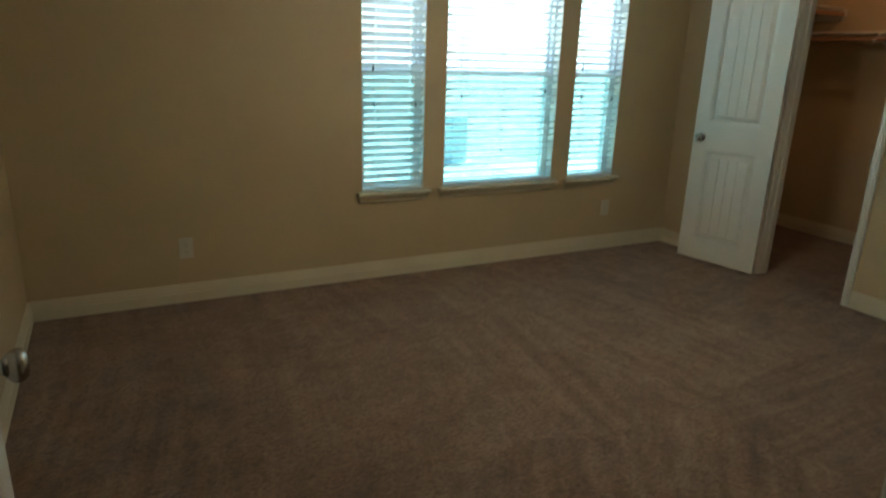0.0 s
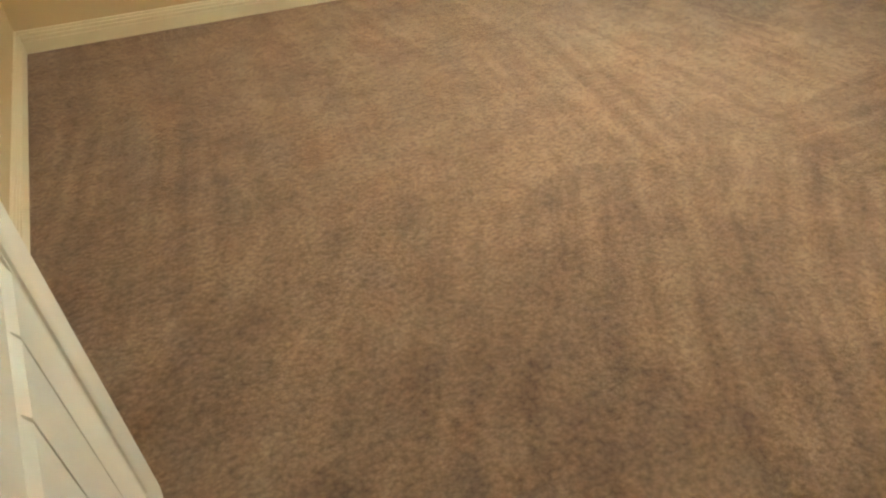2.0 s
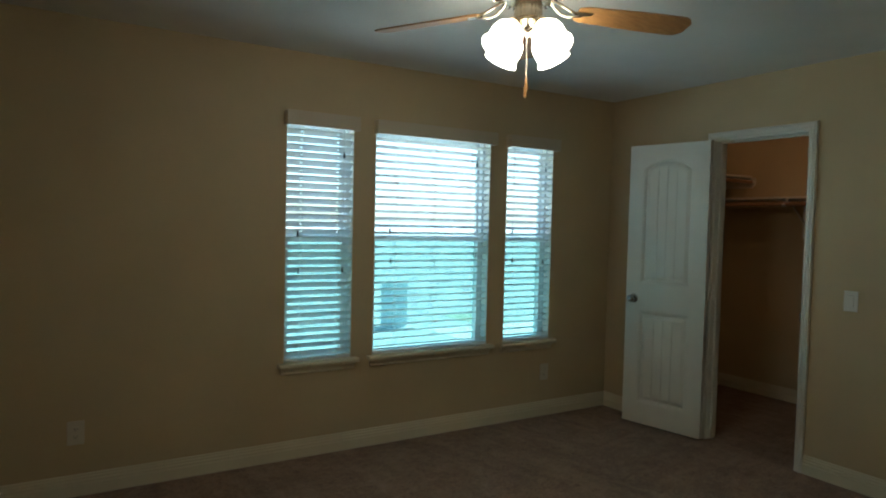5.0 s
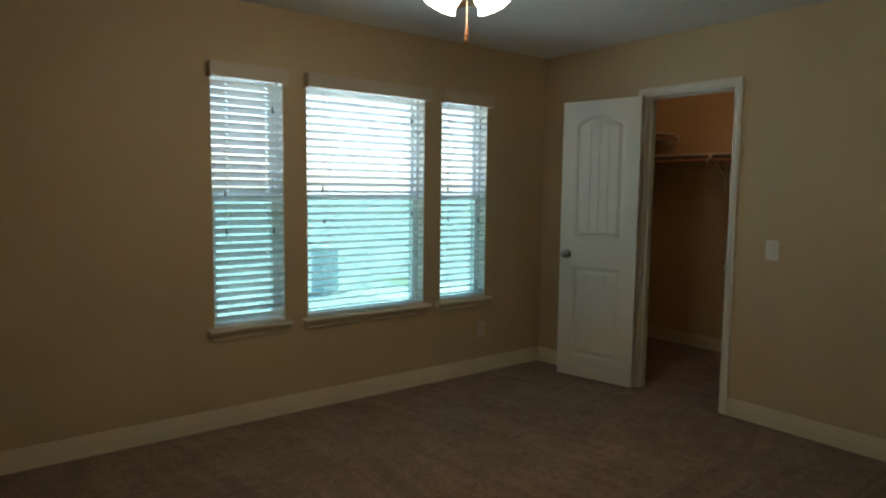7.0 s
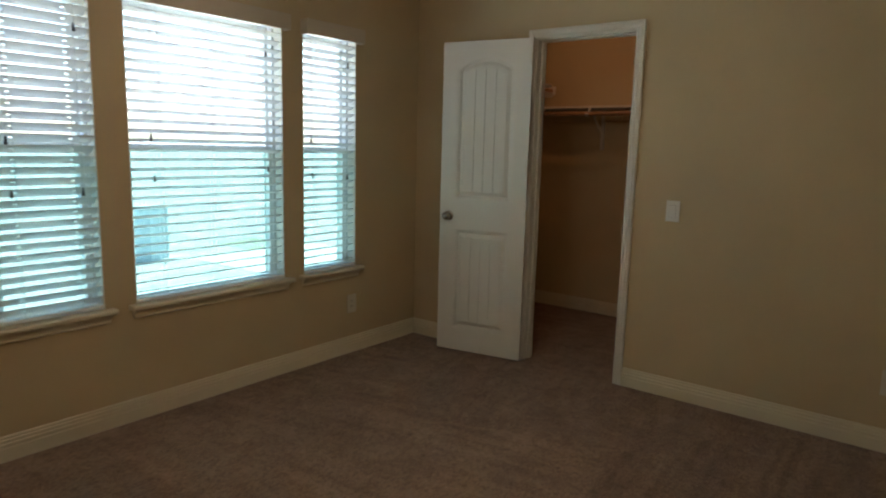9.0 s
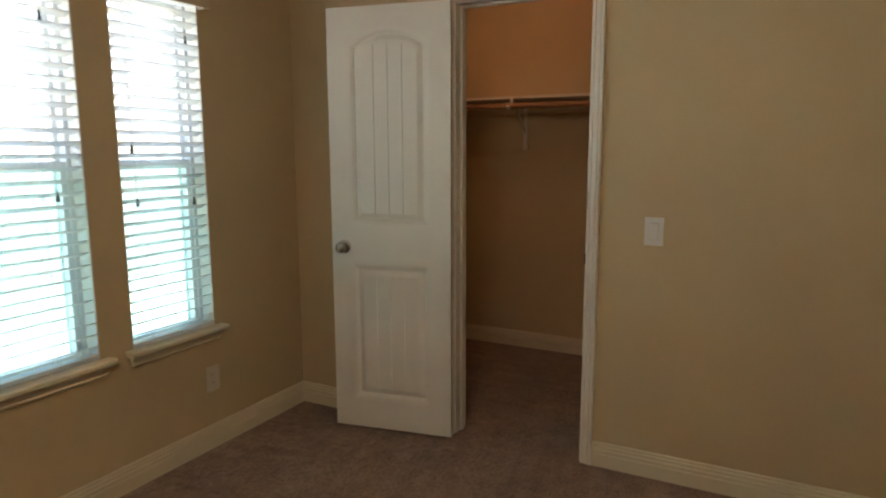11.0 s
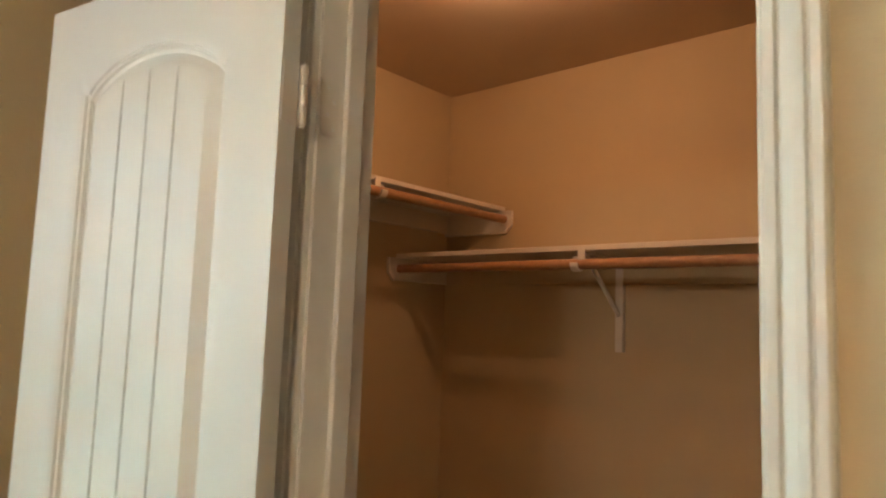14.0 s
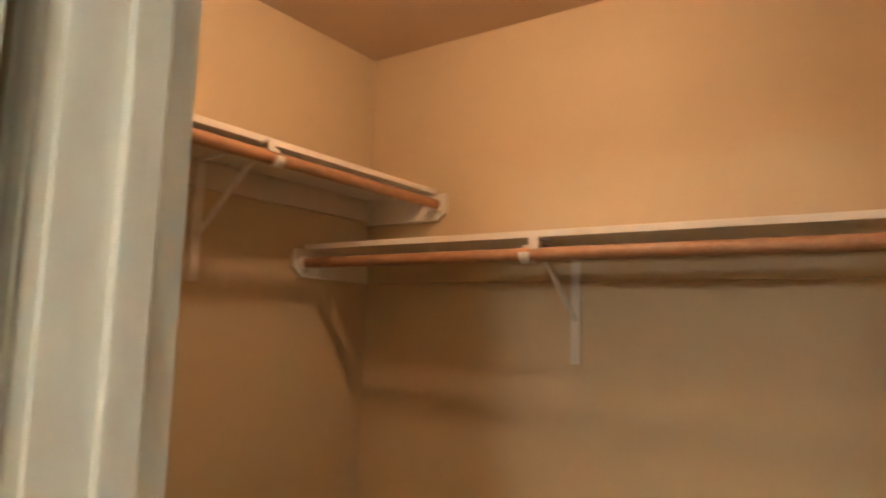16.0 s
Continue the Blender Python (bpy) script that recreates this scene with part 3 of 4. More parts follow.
# ---- windows ----
def window(number, x0, x1):
    w = thing("window_%d" % number, pose((x0 + x1) / 2, 0.10, WZ0), "white vinyl single-hung window with an insect screen on its lower sash", "window")
    tagged(w, kind="structure")
    a, h, top = (x1 - x0) / 2, WZ1 - WZ0, WZ1 - WZ0
    mid = 0.77
    part("window_frame", boxes((-a, -0.03, 0.0, -a + 0.022, 0.045, top), (a - 0.022, -0.03, 0.0, a, 0.045, top), (-a + 0.022, -0.03, top - 0.03, a - 0.022, 0.045, top), (-a + 0.022, -0.03, 0.0, a - 0.022, 0.045, 0.008), bevel=0.002), VINYL, w)
    lower = part("sash", boxes((-a + 0.023, -0.025, 0.009, -a + 0.045, 0.005, mid), (a - 0.045, -0.025, 0.009, a - 0.023, 0.005, mid), (-a + 0.045, -0.025, 0.009, a - 0.045, 0.005, 0.026), (-a + 0.045, -0.025, mid - 0.03, a - 0.045, 0.005, mid), bevel=0.002), VINYL, w)
    upper = part("sash", boxes((-a + 0.023, 0.008, mid - 0.03, -a + 0.040, 0.036, top - 0.031), (a - 0.040, 0.008, mid - 0.03, a - 0.023, 0.036, top - 0.031), (-a + 0.040, 0.008, top - 0.056, a - 0.040, 0.036, top - 0.031), (-a + 0.040, 0.008, mid - 0.03, a - 0.040, 0.036, mid + 0.005), bevel=0.002), VINYL, w)
    for e in (-1, 1):
        part("reveal", boxes((e * a, -0.0995, 0.0026, e * (a - 0.004), -0.0305, top)), DOOR, w, "white painted reveal")
    for sash, y, z0, z1, e in ((lower, -0.012, 0.026, mid - 0.03, 0.045), (upper, 0.022, mid + 0.005, top - 0.056, 0.040)):
        p = part("pane", boxes((-a + e, y, z0, a - e, y + 0.004, z1)), GLASS, sash, "clear faintly green glass pane")
        p.visible_shadow = False
    bm = bmesh.new()
    q = [bm.verts.new(v) for v in ((-a + 0.031, 0.040, 0.016), (a - 0.031, 0.040, 0.016), (a - 0.031, 0.040, mid), (-a + 0.031, 0.040, mid))]
    bm.faces.new(q)
    sc = part("insect_screen", boxes((-a + 0.023, 0.037, 0.009, -a + 0.033, 0.044, mid), (a - 0.033, 0.037, 0.009, a - 0.023, 0.044, mid), (-a + 0.033, 0.037, 0.009, a - 0.033, 0.044, 0.018), (-a + 0.033, 0.037, mid - 0.010, a - 0.033, 0.044, mid)), VINYL, w)
    part("screen_mesh", bm, MESH, sc)
    part("lock", boxes((-0.02, -0.034, mid - 0.012, 0.02, -0.025, mid - 0.002), bevel=0.002), VINYL, lower)
    return w


def sill(x0, x1):
    """Stool with horns and rounded nose, and a moulded apron under it."""
    s = thing("window_sill", pose((x0 + x1) / 2, 0.0, WZ0), "cream painted wooden window sill with moulded apron", "window sill", "window sills")
    tagged(s, kind="structure")
    a = (x1 - x0) / 2
    bm = bmesh.new()
    nose = [(-0.004, 0.0), (-0.004, -0.046), (-0.001, -0.052), (0.004, -0.054), (0.012, -0.054), (0.017, -0.052), (0.020, -0.046), (0.020, 0.0)]
    rings = [[bm.verts.new((x, y, z - 0.018)) for z, y in nose] for x in (-a - 0.038, a + 0.038)]
    for k in range(len(nose)):
        bm.faces.new((rings[0][k], rings[0][(k + 1) % len(nose)], rings[1][(k + 1) % len(nose)], rings[1][k]))
    bm.faces.new(rings[0]), bm.faces.new(rings[1])
    box(bm, -a + 0.0005, 0.0, -0.012, a - 0.0005, 0.068, 0.0025)
    part("stool", bm, BASE, s)
    bm = bmesh.new()
    prof = [(0.0, 0.0), (-0.030, 0.0), (-0.030, -0.006), (-0.022, -0.012), (-0.016, -0.022), (-0.014, -0.034), (-0.017, -0.036), (-0.017, -0.042), (-0.010, -0.046), (0.0, -0.047)]
    rings = [[bm.verts.new((x + (0.008 if i else -0.008) * (q / -0.047) * -1, y, -0.022 + q)) for y, q in prof] for i, x in enumerate((-a - 0.024, a + 0.024))]
    for k in range(len(prof)):
        bm.faces.new((rings[0][k], rings[0][(k + 1) % len(prof)], rings[1][(k + 1) % len(prof)], rings[1][k]))
    bm.faces.new(rings[0]), bm.faces.new(rings[1])
    part("apron", bm, BASE, s)
    return s


SLAT_Y = 0.018


def slat_mesh(width, slots):
    """A crowned slat, 50 mm deep and 3 mm thick, with a slot for the cord at each ladder."""
    bm = bmesh.new()
    ys = (-0.025, -0.015, -0.0045, 0.0045, 0.015, 0.025)
    xs = sorted([-width / 2, width / 2] + [x + e for x in slots for e in (-0.009, 0.009)])
    skin = []
    for side in (0.0015, -0.0015):
        skin.append([[bm.verts.new((x, y, side + 0.0016 * (1 - (y / 0.025) ** 2))) for y in ys] for x in xs])

    def solid(i, k):
        return 0 <= i < len(xs) - 1 and 0 <= k < len(ys) - 1 and not (k == 2 and i % 2 == 1)

    for i in range(len(xs) - 1):
        for k in range(len(ys) - 1):
            if not solid(i, k):
                continue
            for g in skin:
                bm.faces.new((g[i][k], g[i + 1][k], g[i + 1][k + 1], g[i][k + 1]))
            for di, dk, p, q in ((-1, 0, (i, k), (i, k + 1)), (1, 0, (i + 1, k), (i + 1, k + 1)), (0, -1, (i, k), (i + 1, k)), (0, 1, (i, k + 1), (i + 1, k + 1))):
                if not solid(i + di, k + dk):
                    bm.faces.new((skin[0][p[0]][p[1]], skin[0][q[0]][q[1]], skin[1][q[0]][q[1]], skin[1][p[0]][p[1]]))
    bmesh.ops.recalc_face_normals(bm, faces=bm.faces)
    me = bpy.data.meshes.new("slat")
    bm.to_mesh(me)
    bm.free()
    me.materials.append(SLAT)
    return me


def blind(x0, x1, tassels, tilt):
    b = thing("window_blind", pose((x0 + x1) / 2, 0.0, WZ0), "white two-inch slatted blind under a cream valance, " + ("tilted nearly shut" if tilt < -30 else "tilted half open"), "blind", "window blinds")
    a, top = (x1 - x0) / 2, WZ1 - WZ0
    v0, v1 = 1.418, 1.503
    bm = bmesh.new()
    box(bm, -a - 0.014, -0.066, v0, a + 0.014, -0.054, v1, bevel=0.003)
    box(bm, -a - 0.014, -0.0535, v0, -a - 0.004, -0.001, v1, bevel=0.002)
    box(bm, a + 0.004, -0.0535, v0, a + 0.014, -0.001, v1, bevel=0.002)
    part("valance", bm, VALANCE, b, "cream wooden valance")
    part("headrail", boxes((-a + 0.006, -0.012, v0 + 0.012, a - 0.006, 0.044, top - 0.004), bevel=0.002), VINYL, b)
    ladders = (-a + 0.10, a - 0.10) if a < 0.3 else (-a + 0.16, 0.0, a - 0.16)
    me = slat_mesh(2 * a - 0.012, ladders)
    pitch, z = 0.0462, 0.052
    rnd = random.Random(round(a * 1000))
    while z < v0 + 0.012:
        o = new("slat", me)
        o.parent = b
        o.matrix_local = Matrix.Translation((rnd.uniform(-0.0015, 0.0015), SLAT_Y, z)) @ Matrix.Rotation(radians(tilt + rnd.uniform(-1.2, 1.2)), 4, "X")
        z += pitch
    part("bottom_rail", boxes((-a + 0.005, SLAT_Y - 0.025, 0.006, a - 0.005, SLAT_Y + 0.025, 0.024), bevel=0.004), SLAT, b)
    for lx in ladders:
        bm = bmesh.new()
        for ly in (SLAT_Y - 0.024, SLAT_Y + 0.024):
            rod(bm, (lx, ly, 0.02), (lx, ly, v0 + 0.02), 0.0009, 6)
        rod(bm, (lx + 0.006, SLAT_Y, 0.02), (lx + 0.006, SLAT_Y, v0 + 0.02), 0.0008, 6)
        part("ladder_cord", bm, CORD, b)
    for tx, tz in tassels:
        x, z = tx - (x0 + x1) / 2, tz - WZ0
        bm = bmesh.new()
        rod(bm, (x, SLAT_Y - 0.031, z), (x, SLAT_Y - 0.031, v0 + 0.02), 0.0009, 6)
        c = part("pull_cord", bm, CORD, b)
        part("tassel", lathe(bmesh.new(), [(0.0001, 0.018), (0.003, 0.016), (0.0045, 0.006), (0.0075, -0.014), (0.0078, -0.019), (0.0001, -0.020)], Matrix.Translation((x, SLAT_Y - 0.031, z)), 12), TASSEL, c, "dark grey plastic tassel", smooth=True)
    return b


TASSELS = (((-2.31, 1.853), (-2.60, 1.366), (-2.593, 1.146), (-2.311, 1.145)),
           ((-1.315, 1.863), (-1.986, 1.394), (-1.975, 1.197), (-1.308, 1.234)),
           ((-0.695, 1.867), (-0.992, 1.403), (-0.983, 1.191), (-0.698, 1.178)))
SLAT_TILTS = (-41.0, -18.0, -21.0)
for k, ((x0, x1), t) in enumerate(zip(WINDOWS, TASSELS)):
    window(k + 1, x0, x1)
    sill(x0, x1)
    blind(x0, x1, t, SLAT_TILTS[k])


# ---- outlets and switch ----
def wall_plate(name, m, w, h, label, category, group="", mat=PLATE):
    """A bevelled cover plate in local x (width), z (height), facing -y."""
    p = thing(name, m, label, category, group)
    bm = bmesh.new()
    box(bm, -w / 2, -0.0055, -h / 2, w / 2, 0.0005, h / 2, bevel=0.0025)
    part("plate", bm, mat, p)
    for z in (h / 2 - 0.010, -h / 2 + 0.010):
        bm = bmesh.new()
        lathe(bm, [(0.003, 0), (0.0028, 0.0007), (0.0001, 0.0008)], Matrix.Translation((0, -0.0055, z)) @ Matrix.Rotation(radians(90), 4, "X"), 10)
        part("screw", bm, mat, p)
    return p


def outlet(m):
    p = wall_plate("outlet", m, 0.078, 0.122, "ivory duplex power outlet above the baseboard", "outlet", "power outlets", OUTLET)
    for z in (0.0195, -0.0195):
        r = part("receptacle", boxes((-0.0165, -0.0075, z - 0.0135, 0.0165, -0.005, z + 0.0135), bevel=0.002), OUTLET, p)
        part("slots", boxes((-0.0085, -0.0078, z - 0.002, -0.006, -0.0074, z + 0.007), (0.006, -0.0078, z - 0.002, 0.0085, -0.0074, z + 0.0055), (-0.002, -0.0078, z - 0.0095, 0.002, -0.0074, z - 0.0055)), DARK, r)
    return p


outlet(pose(-3.755, 0, 0.328))
outlet(pose(-0.644, 0, 0.334))
outlet(pose(0, -2.95, 0.336, 0, 0, -90))
sw = wall_plate("light_switch", pose(0, -1.867, 1.063, 0, 0, -90), 0.075, 0.116, "white rocker light switch beside the closet doorway", "light switch")
bm = bmesh.new()
box(bm, -0.0168, -0.0100, -0.0338, 0.0168, -0.004, 0.0338, bevel=0.0012)
bmesh.ops.transform(bm, matrix=Matrix.Rotation(radians(4.0), 4, "X"), verts=bm.verts)
part("rocker", bm, PLATE, sw)
# thin grey sheet: the shadow at the rocker's edges, put in as colour
part("rocker_shadow_rim", boxes((-0.0178, -0.0060, -0.0348, 0.0178, -0.0053, 0.0348)), RIM_SHADE, sw)

# ---- ceiling fan ----
FX, FY = -2.275, -1.745
fan = thing("ceiling_fan", pose(FX, FY, TOP), "antique nickel ceiling fan with five oak blades and lit glass shades", "ceiling fan")
housing = part("motor_housing", lathe(bmesh.new(), [(0.0001, 0.0), (0.085, 0.0), (0.09, -0.012), (0.088, -0.035), (0.105, -0.05), (0.125, -0.062), (0.13, -0.08), (0.125, -0.098), (0.108, -0.112), (0.098, -0.120), (0.075, -0.124), (0.0001, -0.124)], None, 40), BRASSY, fan, smooth=True)
for k in range(30):
    an = 2 * math.pi * k / 30
    bm = box(bmesh.new(), -0.011, -0.0035, -0.0012, 0.011, 0.0035, 0.0012)
    bmesh.ops.transform(bm, matrix=Matrix.Rotation(an, 4, "Z") @ Matrix.Translation((0.1035, 0, -0.1165)) @ Matrix.Rotation(radians(38), 4, "Y"), verts=bm.verts)
    part("vent_slot", bm, DARK, housing)
part("switch_housing", lathe(bmesh.new(), [(0.0001, -0.125), (0.052, -0.125), (0.056, -0.135), (0.056, -0.19), (0.062, -0.196), (0.062, -0.206), (0.048, -0.222), (0.03, -0.238), (0.012, -0.245), (0.010, -0.258), (0.0001, -0.262)], None, 32), BRASSY, fan, smooth=True)
for k in range(5):
    an = radians(-20.5 + 72 * k)
    turn = Matrix.Rotation(an, 4, "Z")
    bm = bmesh.new()
    n = 26
    outline = []
    for i in range(n + 1):
        s = i / n
        x = 0.20 + 0.48 * s
        half = (0.054 + 0.016 * min(s * 1.6, 1.0)) * (1.0 if s < 0.9 else math.sqrt(max(1 - ((s - 0.9) / 0.1) ** 2 * 0.75, 0.02)))
        if s < 0.06:
            half *= 0.75 + 0.25 * s / 0.06
        outline.append((x, half))
    ring = [(x, hh) for x, hh in outline] + [(x, -hh) for x, hh in reversed(outline)]
    up_v = [bm.verts.new((x, y, 0.003)) for x, y in ring]
    lo_v = [bm.verts.new((x, y, -0.003)) for x, y in ring]
    bm.faces.new(up_v), bm.faces.new(lo_v)
    for i in range(len(ring)):
        jn = (i + 1) % len(ring)
        bm.faces.new((up_v[i], up_v[jn], lo_v[jn], lo_v[i]))
    bmesh.ops.transform(bm, matrix=turn @ Matrix.Translation((0, 0, -0.146)) @ Matrix.Rotation(radians(-12), 4, "X") @ Matrix.Rotation(radians(2.0), 4, "Y"), verts=bm.verts)
    bl = part("blade", bm, BLADE, fan, "oak-finished wooden blade")
    plate = box(bmesh.new(), 0.196, -0.030, -0.158, 0.262, 0.030, -0.152, bevel=0.003)
    bmesh.ops.transform(plate, matrix=turn, verts=plate.verts)
    iron = part("blade_iron", plate, BRASSY, bl, "antique nickel blade bracket", smooth=True)
    for sy in (-1, 1):
        pts = [(0.095, 0.012 * sy, -0.112), (0.118, 0.027 * sy, -0.128), (0.145, 0.034 * sy, -0.146), (0.172, 0.030 * sy, -0.156), (0.196, 0.018 * sy, -0.157), (0.225, 0.010 * sy, -0.156)]
        part("curled_arm", tube(bmesh.new(), [turn @ Vector(p) for p in pts], 0.0062, 8), BRASSY, bl, "curled antique nickel arm", smooth=True)
for k in range(4):
    an = radians(231 + 45 + 90 * k)
    turn = Matrix.Rotation(an, 4, "Z") @ Matrix.Translation((0.072, 0, -0.224)) @ Matrix.Rotation(radians(-38), 4, "Y")
    prof = [(0.026, 0.0), (0.030, -0.010), (0.045, -0.024), (0.058, -0.042), (0.063, -0.066), (0.062, -0.090), (0.059, -0.106), (0.063, -0.120), (0.070, -0.130)]
    inner = [(r - 0.003, z + 0.001) for r, z in reversed(prof)]
    sh = part("shade", lathe(bmesh.new(), prof + inner, turn, 28, cap=False), SHADE, fan, "lit frosted glass tulip shade", smooth=True)
    part("lamp_arm", rod(bmesh.new(), turn @ Vector((0, 0, 0.018)), (0.03 * math.cos(an), 0.03 * math.sin(an), -0.212), 0.008, 10), BRASSY, fan, smooth=True)
    part("shade_holder", lathe(bmesh.new(), [(0.0001, 0.022), (0.018, 0.02), (0.028, 0.006), (0.030, -0.006), (0.0245, -0.006), (0.0001, 0.0)], turn, 24), BRASSY, fan, smooth=True)
for dx, dy, zl in ((-0.008, -0.010, -0.470), (0.007, 0.012, -0.492)):
    bm = bmesh.new()
    z = -0.245
    while z > zl + 0.05:
        lathe(bm, [(0.0008, z), (0.0022, z - 0.0022), (0.0008, z - 0.0044)], Matrix.Translation((dx, dy, 0)), 6)
        z -= 0.0048
    ch = part("pull_chain", bm, BRASSY, fan)
    part("fob", lathe(bmesh.new(), [(0.0001, zl + 0.055), (0.003, zl + 0.05), (0.005, zl + 0.03), (0.0085, zl + 0.012), (0.0075, zl + 0.004), (0.0001, zl)], Matrix.Translation((dx, dy, 0)), 14), BLADE, ch, "small wooden pull fob", smooth=True)

# ---- closet ----
SB_Z, SL_Z = 1.710, 1.915       # undersides of the shelves
RBX, RBZ, RLY, RLZ = 1.195, 1.666, -0.250, 1.878
BRY, BLX = -0.738, 0.803        # where the brackets stand


def clipped_board(axis, length, z0, z1, thick):
    """End support: a board along the wall with its lower front corner cut off; local x out from the shelf wall, y thickness."""
    bm = bmesh.new()
    out = [(0, z0), (length - 0.03, z0), (length, z0 + 0.03), (length, z1), (0, z1)]
    rings = [[bm.verts.new((x, y, z)) for x, z in out] for y in (0, thick)]
    for k in range(5):
        bm.faces.new((rings[0][k], rings[0][(k + 1) % 5], rings[1][(k + 1) % 5], rings[1][k]))
    bm.faces.new(rings[0]), bm.faces.new(rings[1])
    bmesh.ops.bevel(bm, geom=list(bm.edges), offset=0.002, segments=1, affect="EDGES")
    return bm


sl = thing("closet_shelf", pose(0, 0, 0), "white painted upper closet shelf on wall cleats", "shelf", "closet shelves")
part("board", boxes((CX + 0.001, NY - 0.305, SL_Z, CB - 0.001, NY - 0.001, SL_Z + 0.017), bevel=0.002), SHELF, sl)
part("cleat", boxes((CX + 0.001, NY - 0.019, SL_Z - 0.078, CB - 0.02, NY - 0.001, SL_Z - 0.0005), bevel=0.004), VALANCE, sl)
bm = clipped_board("y", 0.345, SL_Z - 0.09, SL_Z - 0.0005, 0.018)
bmesh.ops.transform(bm, matrix=Matrix.Translation((CB - 0.001, NY - 0.002, 0)) @ Matrix.Rotation(radians(-90), 4, "Z") @ Matrix.Scale(-1, 4, (0, 1, 0)), verts=bm.verts)
part("end_support", bm, SHELF, sl)
sb = thing("closet_shelf", pose(0, 0, 0), "white painted lower closet shelf along the back wall", "shelf", "closet shelves")
part("board", boxes((CB - 0.305, CR + 0.001, SB_Z, CB - 0.001, NY - 0.001, SB_Z + 0.017), bevel=0.002), SHELF, sb)
part("cleat", boxes((CB - 0.019, CR + 0.001, SB_Z - 0.09, CB - 0.001, NY - 0.02, SB_Z - 0.0005), bevel=0.002), WALL, sb)
bm = clipped_board("x", 0.355, SB_Z - 0.09, SB_Z - 0.0005, 0.018)
bmesh.ops.transform(bm, matrix=Matrix.Translation((CB - 0.002, NY - 0.001, 0)) @ Matrix.Rotation(radians(180), 4, "Z"), verts=bm.verts)
part("end_support", bm, SHELF, sb)


def hanging_rod(a, b, label):
    t = thing("closet_rod", pose(0, 0, 0), label, "closet rod", "closet rods")
    bm = rod(bmesh.new(), a, b, 0.0165, 24)
    part("dowel", bm, ROD, t, smooth=True)
    va, vb = Vector(a), Vector(b)
    for p, q in ((va, vb), (vb, va)):
        m = Matrix.Translation(p) @ (q - p).to_track_quat("Z", "Y").to_matrix().to_4x4()
        part("rod_socket", lathe(bmesh.new(), [(0.017, 0.0), (0.029, 0.0), (0.029, 0.003), (0.023, 0.005), (0.0215, 0.012), (0.017, 0.012)], m, 22), SHELF, t, smooth=True)
    return t


hanging_rod((CB - 0.0195, RLY, RLZ), (CX + 0.002, RLY, RLZ), "reddish wooden hanging rod under the upper shelf")
hanging_rod((RBX, NY - 0.0195, RBZ), (RBX, CR + 0.002, RBZ), "reddish wooden hanging rod under the lower shelf")


def shelf_bracket(m, depth, z_shelf, z_rod, rod_out, z_foot, label, side=1):
    """Steel shelf-and-rod bracket; local x out from the wall, y across, world heights."""
    t = thing("shelf_bracket", m, label, "bracket", "shelf brackets")
    part("upright", boxes((0.0195, -0.0135, z_foot, 0.0215, 0.0135, z_shelf - 0.001), (0.001, -0.0135, z_foot, 0.0195, 0.0135, z_shelf - 0.092), bevel=0.0008), SHELF, t)
    part("arm", boxes((0.022, -0.011, z_shelf - 0.010, depth - 0.03, 0.011, z_shelf - 0.001), bevel=0.001), SHELF, t)
    bm = bmesh.new()
    rod(bm, (0.024, 0, z_foot + 0.125), (rod_out - 0.055, 0, z_shelf - 0.008), 0.0075, 10)
    part("brace", bm, SHELF, t, smooth=True)
    bm = bmesh.new()
    n = 18
    prev = None
    for k in range(n + 1):
        an = radians(80 + 290 * k / n)
        cur = [bm.verts.new((rod_out + rr * math.cos(an), yy, z_rod + rr * math.sin(an))) for rr, yy in ((0.0172, -0.0125), (0.0235, -0.0125), (0.0235, 0.0125), (0.0172, 0.0125))]
        if prev:
            for i in range(4):
                bm.faces.new((prev[i], prev[(i + 1) % 4], cur[(i + 1) % 4], cur[i]))
        else:
            bm.faces.new(cur)
        prev = cur
    bm.faces.new(prev)
    box(bm, rod_out + 0.012, side * 0.012, z_rod + 0.012, rod_out + 0.0155, side * 0.036, z_shelf + 0.004, bevel=0.0008)
    box(bm, rod_out - 0.055, side * 0.012, z_shelf - 0.006, rod_out + 0.012, side * 0.036, z_shelf - 0.001, bevel=0.0008)
    part("rod_hook", bm, SHELF, t, "white rod hook", smooth=True)
    return t


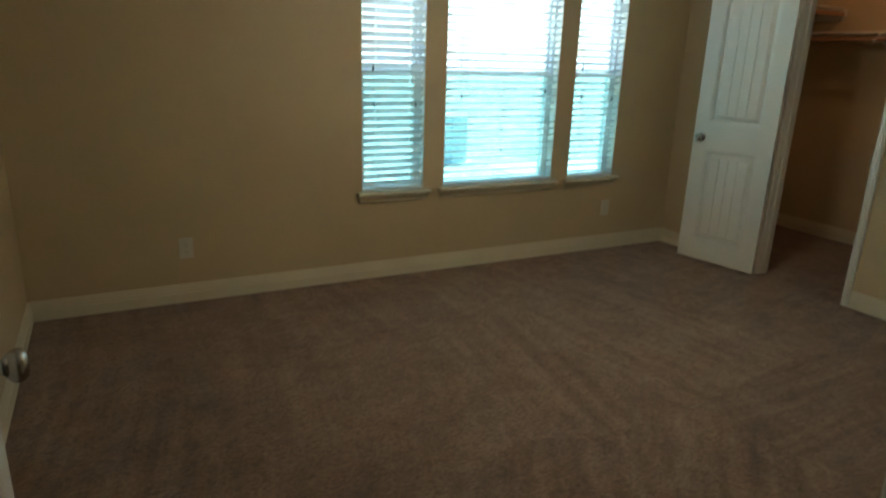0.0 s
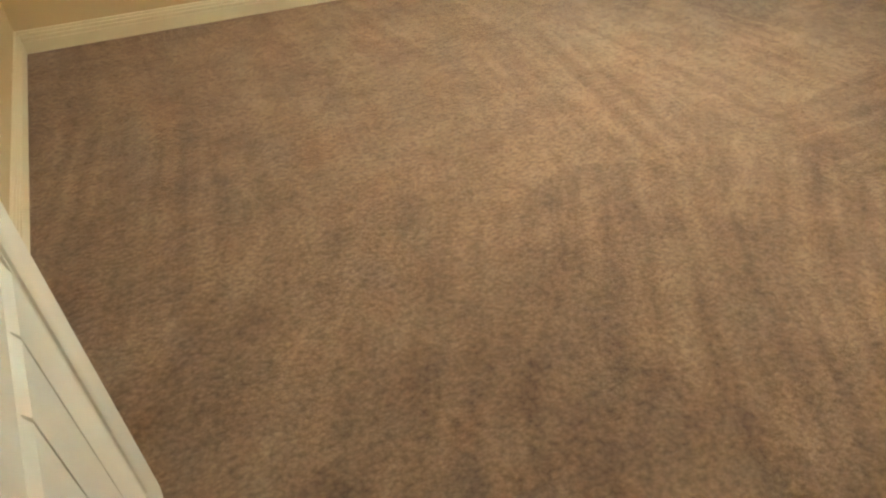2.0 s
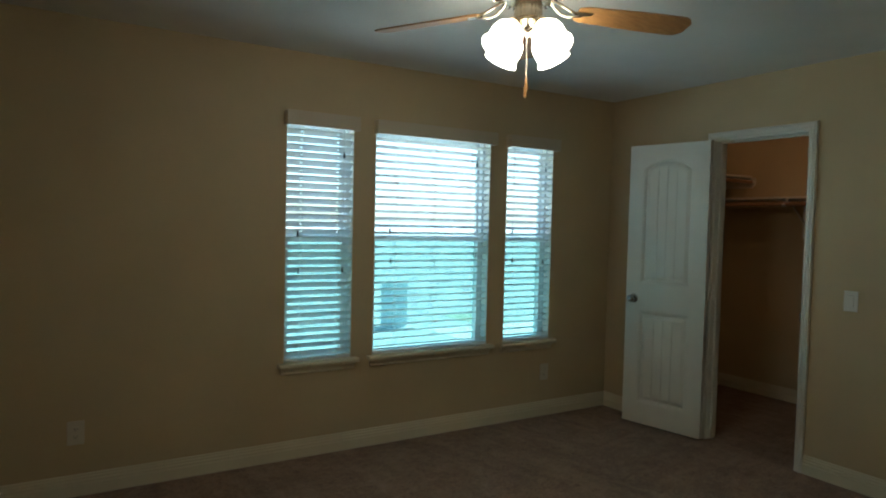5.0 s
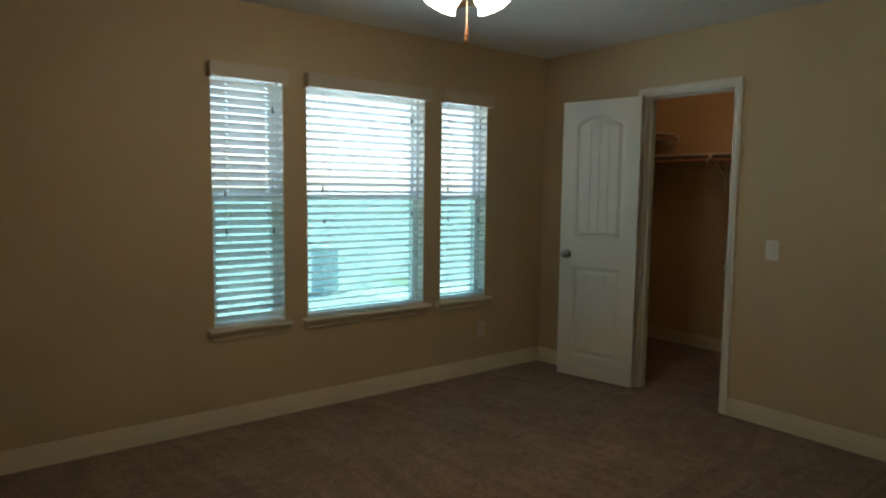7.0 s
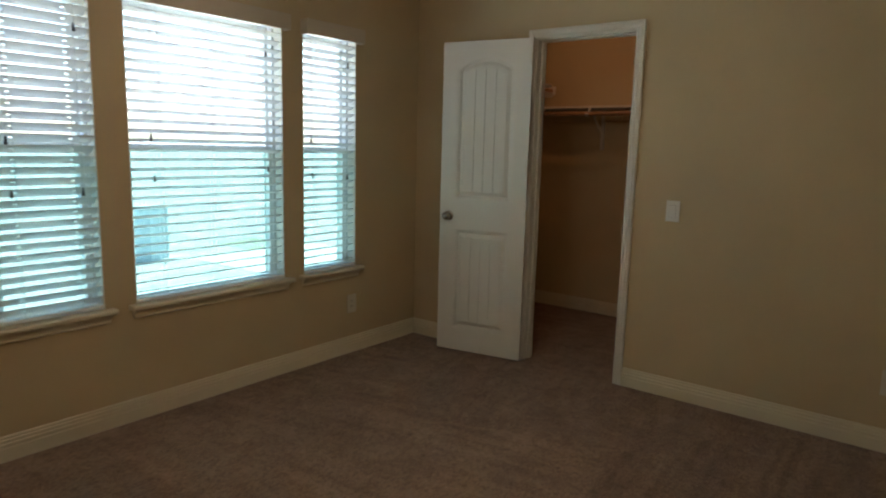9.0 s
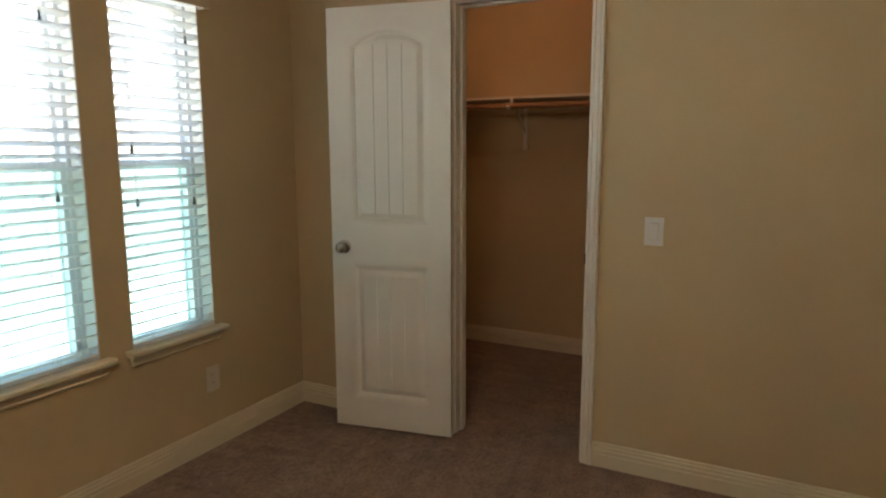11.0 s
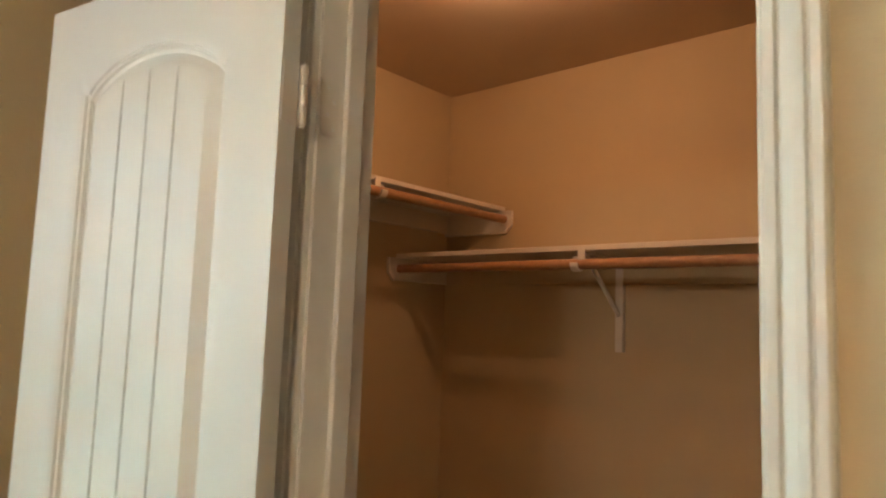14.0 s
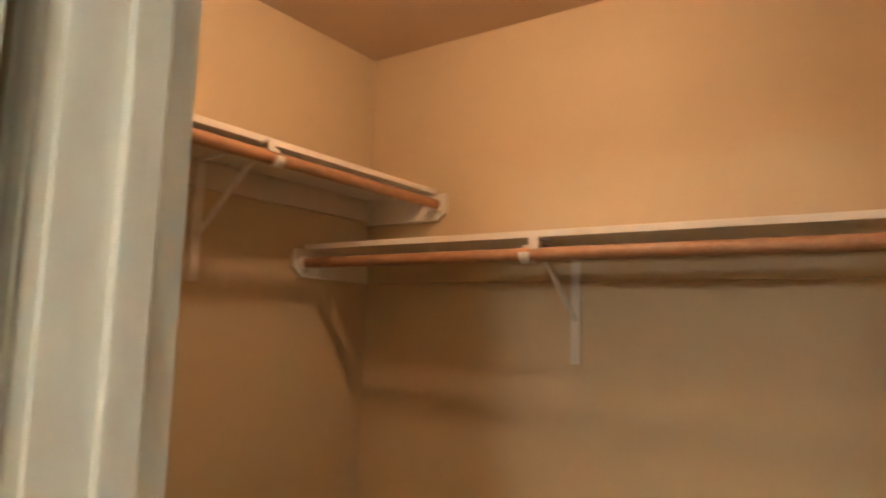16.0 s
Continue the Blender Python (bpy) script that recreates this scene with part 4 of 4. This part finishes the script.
shelf_bracket(pose(CB, BRY, 0, 0, 0, 180), 0.30, SB_Z, RBZ, CB - RBX, 1.388, "white steel shelf bracket on the closet back wall")
shelf_bracket(pose(BLX, NY, 0, 0, 0, -90), 0.30, SL_Z, RLZ, NY - RLY, 1.582, "white steel shelf bracket on the closet side wall", -1)

# closet ceiling lamp
LX, LY = 0.68, -0.77
lamp = thing("closet_lamp", pose(LX, LY, CTOP), "lit porcelain lamp holder with bulb on the closet ceiling", "ceiling light")
part("holder", lathe(bmesh.new(), [(0.0001, 0.0), (0.058, 0.0), (0.058, -0.006), (0.040, -0.012), (0.024, -0.018), (0.0001, -0.019)], None, 28), PLATE, lamp, smooth=True)
BULB = glow_material("lit_bulb", (1.0, 0.565, 0.28), CLOSET_WATTS * 11)
part("bulb", lathe(bmesh.new(), [(0.015, -0.018), (0.020, -0.026), (0.037, -0.042), (0.046, -0.064), (0.041, -0.086), (0.024, -0.103), (0.0001, -0.108)], None, 24), BULB, lamp, smooth=True)

# ---- outdoors ----
bm = bmesh.new()
bmesh.ops.create_grid(bm, x_segments=1, y_segments=1, size=600)
bmesh.ops.transform(bm, matrix=Matrix.Translation((0, 0, -0.25)), verts=bm.verts)
structure("ground", bm, GRAVEL, "grey-brown sunlit gravel ground behind the house", "ground")
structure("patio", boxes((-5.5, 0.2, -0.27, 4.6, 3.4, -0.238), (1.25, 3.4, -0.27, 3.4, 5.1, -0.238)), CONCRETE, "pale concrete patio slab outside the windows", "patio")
structure("lawn", boxes((2.3, 5.25, -0.27, 3.1, 6.3, -0.242)), GRASS, "small patch of mown green lawn beyond the patio", "lawn")


ub = thing("utility_box", pose(0.85, 5.4, -0.25, 0, 0, 12), "grey-green metal utility box standing on the gravel", "utility box")
part("cabinet", boxes((-0.15, -0.15, 0.03, 0.15, 0.15, 0.72), bevel=0.012), UTIL, ub)
part("lid", boxes((-0.162, -0.162, 0.715, 0.162, 0.162, 0.74), bevel=0.008), UTIL, ub)
part("plinth", boxes((-0.24, -0.23, -0.02, 0.24, 0.23, 0.03), bevel=0.006), CONCRETE, ub)
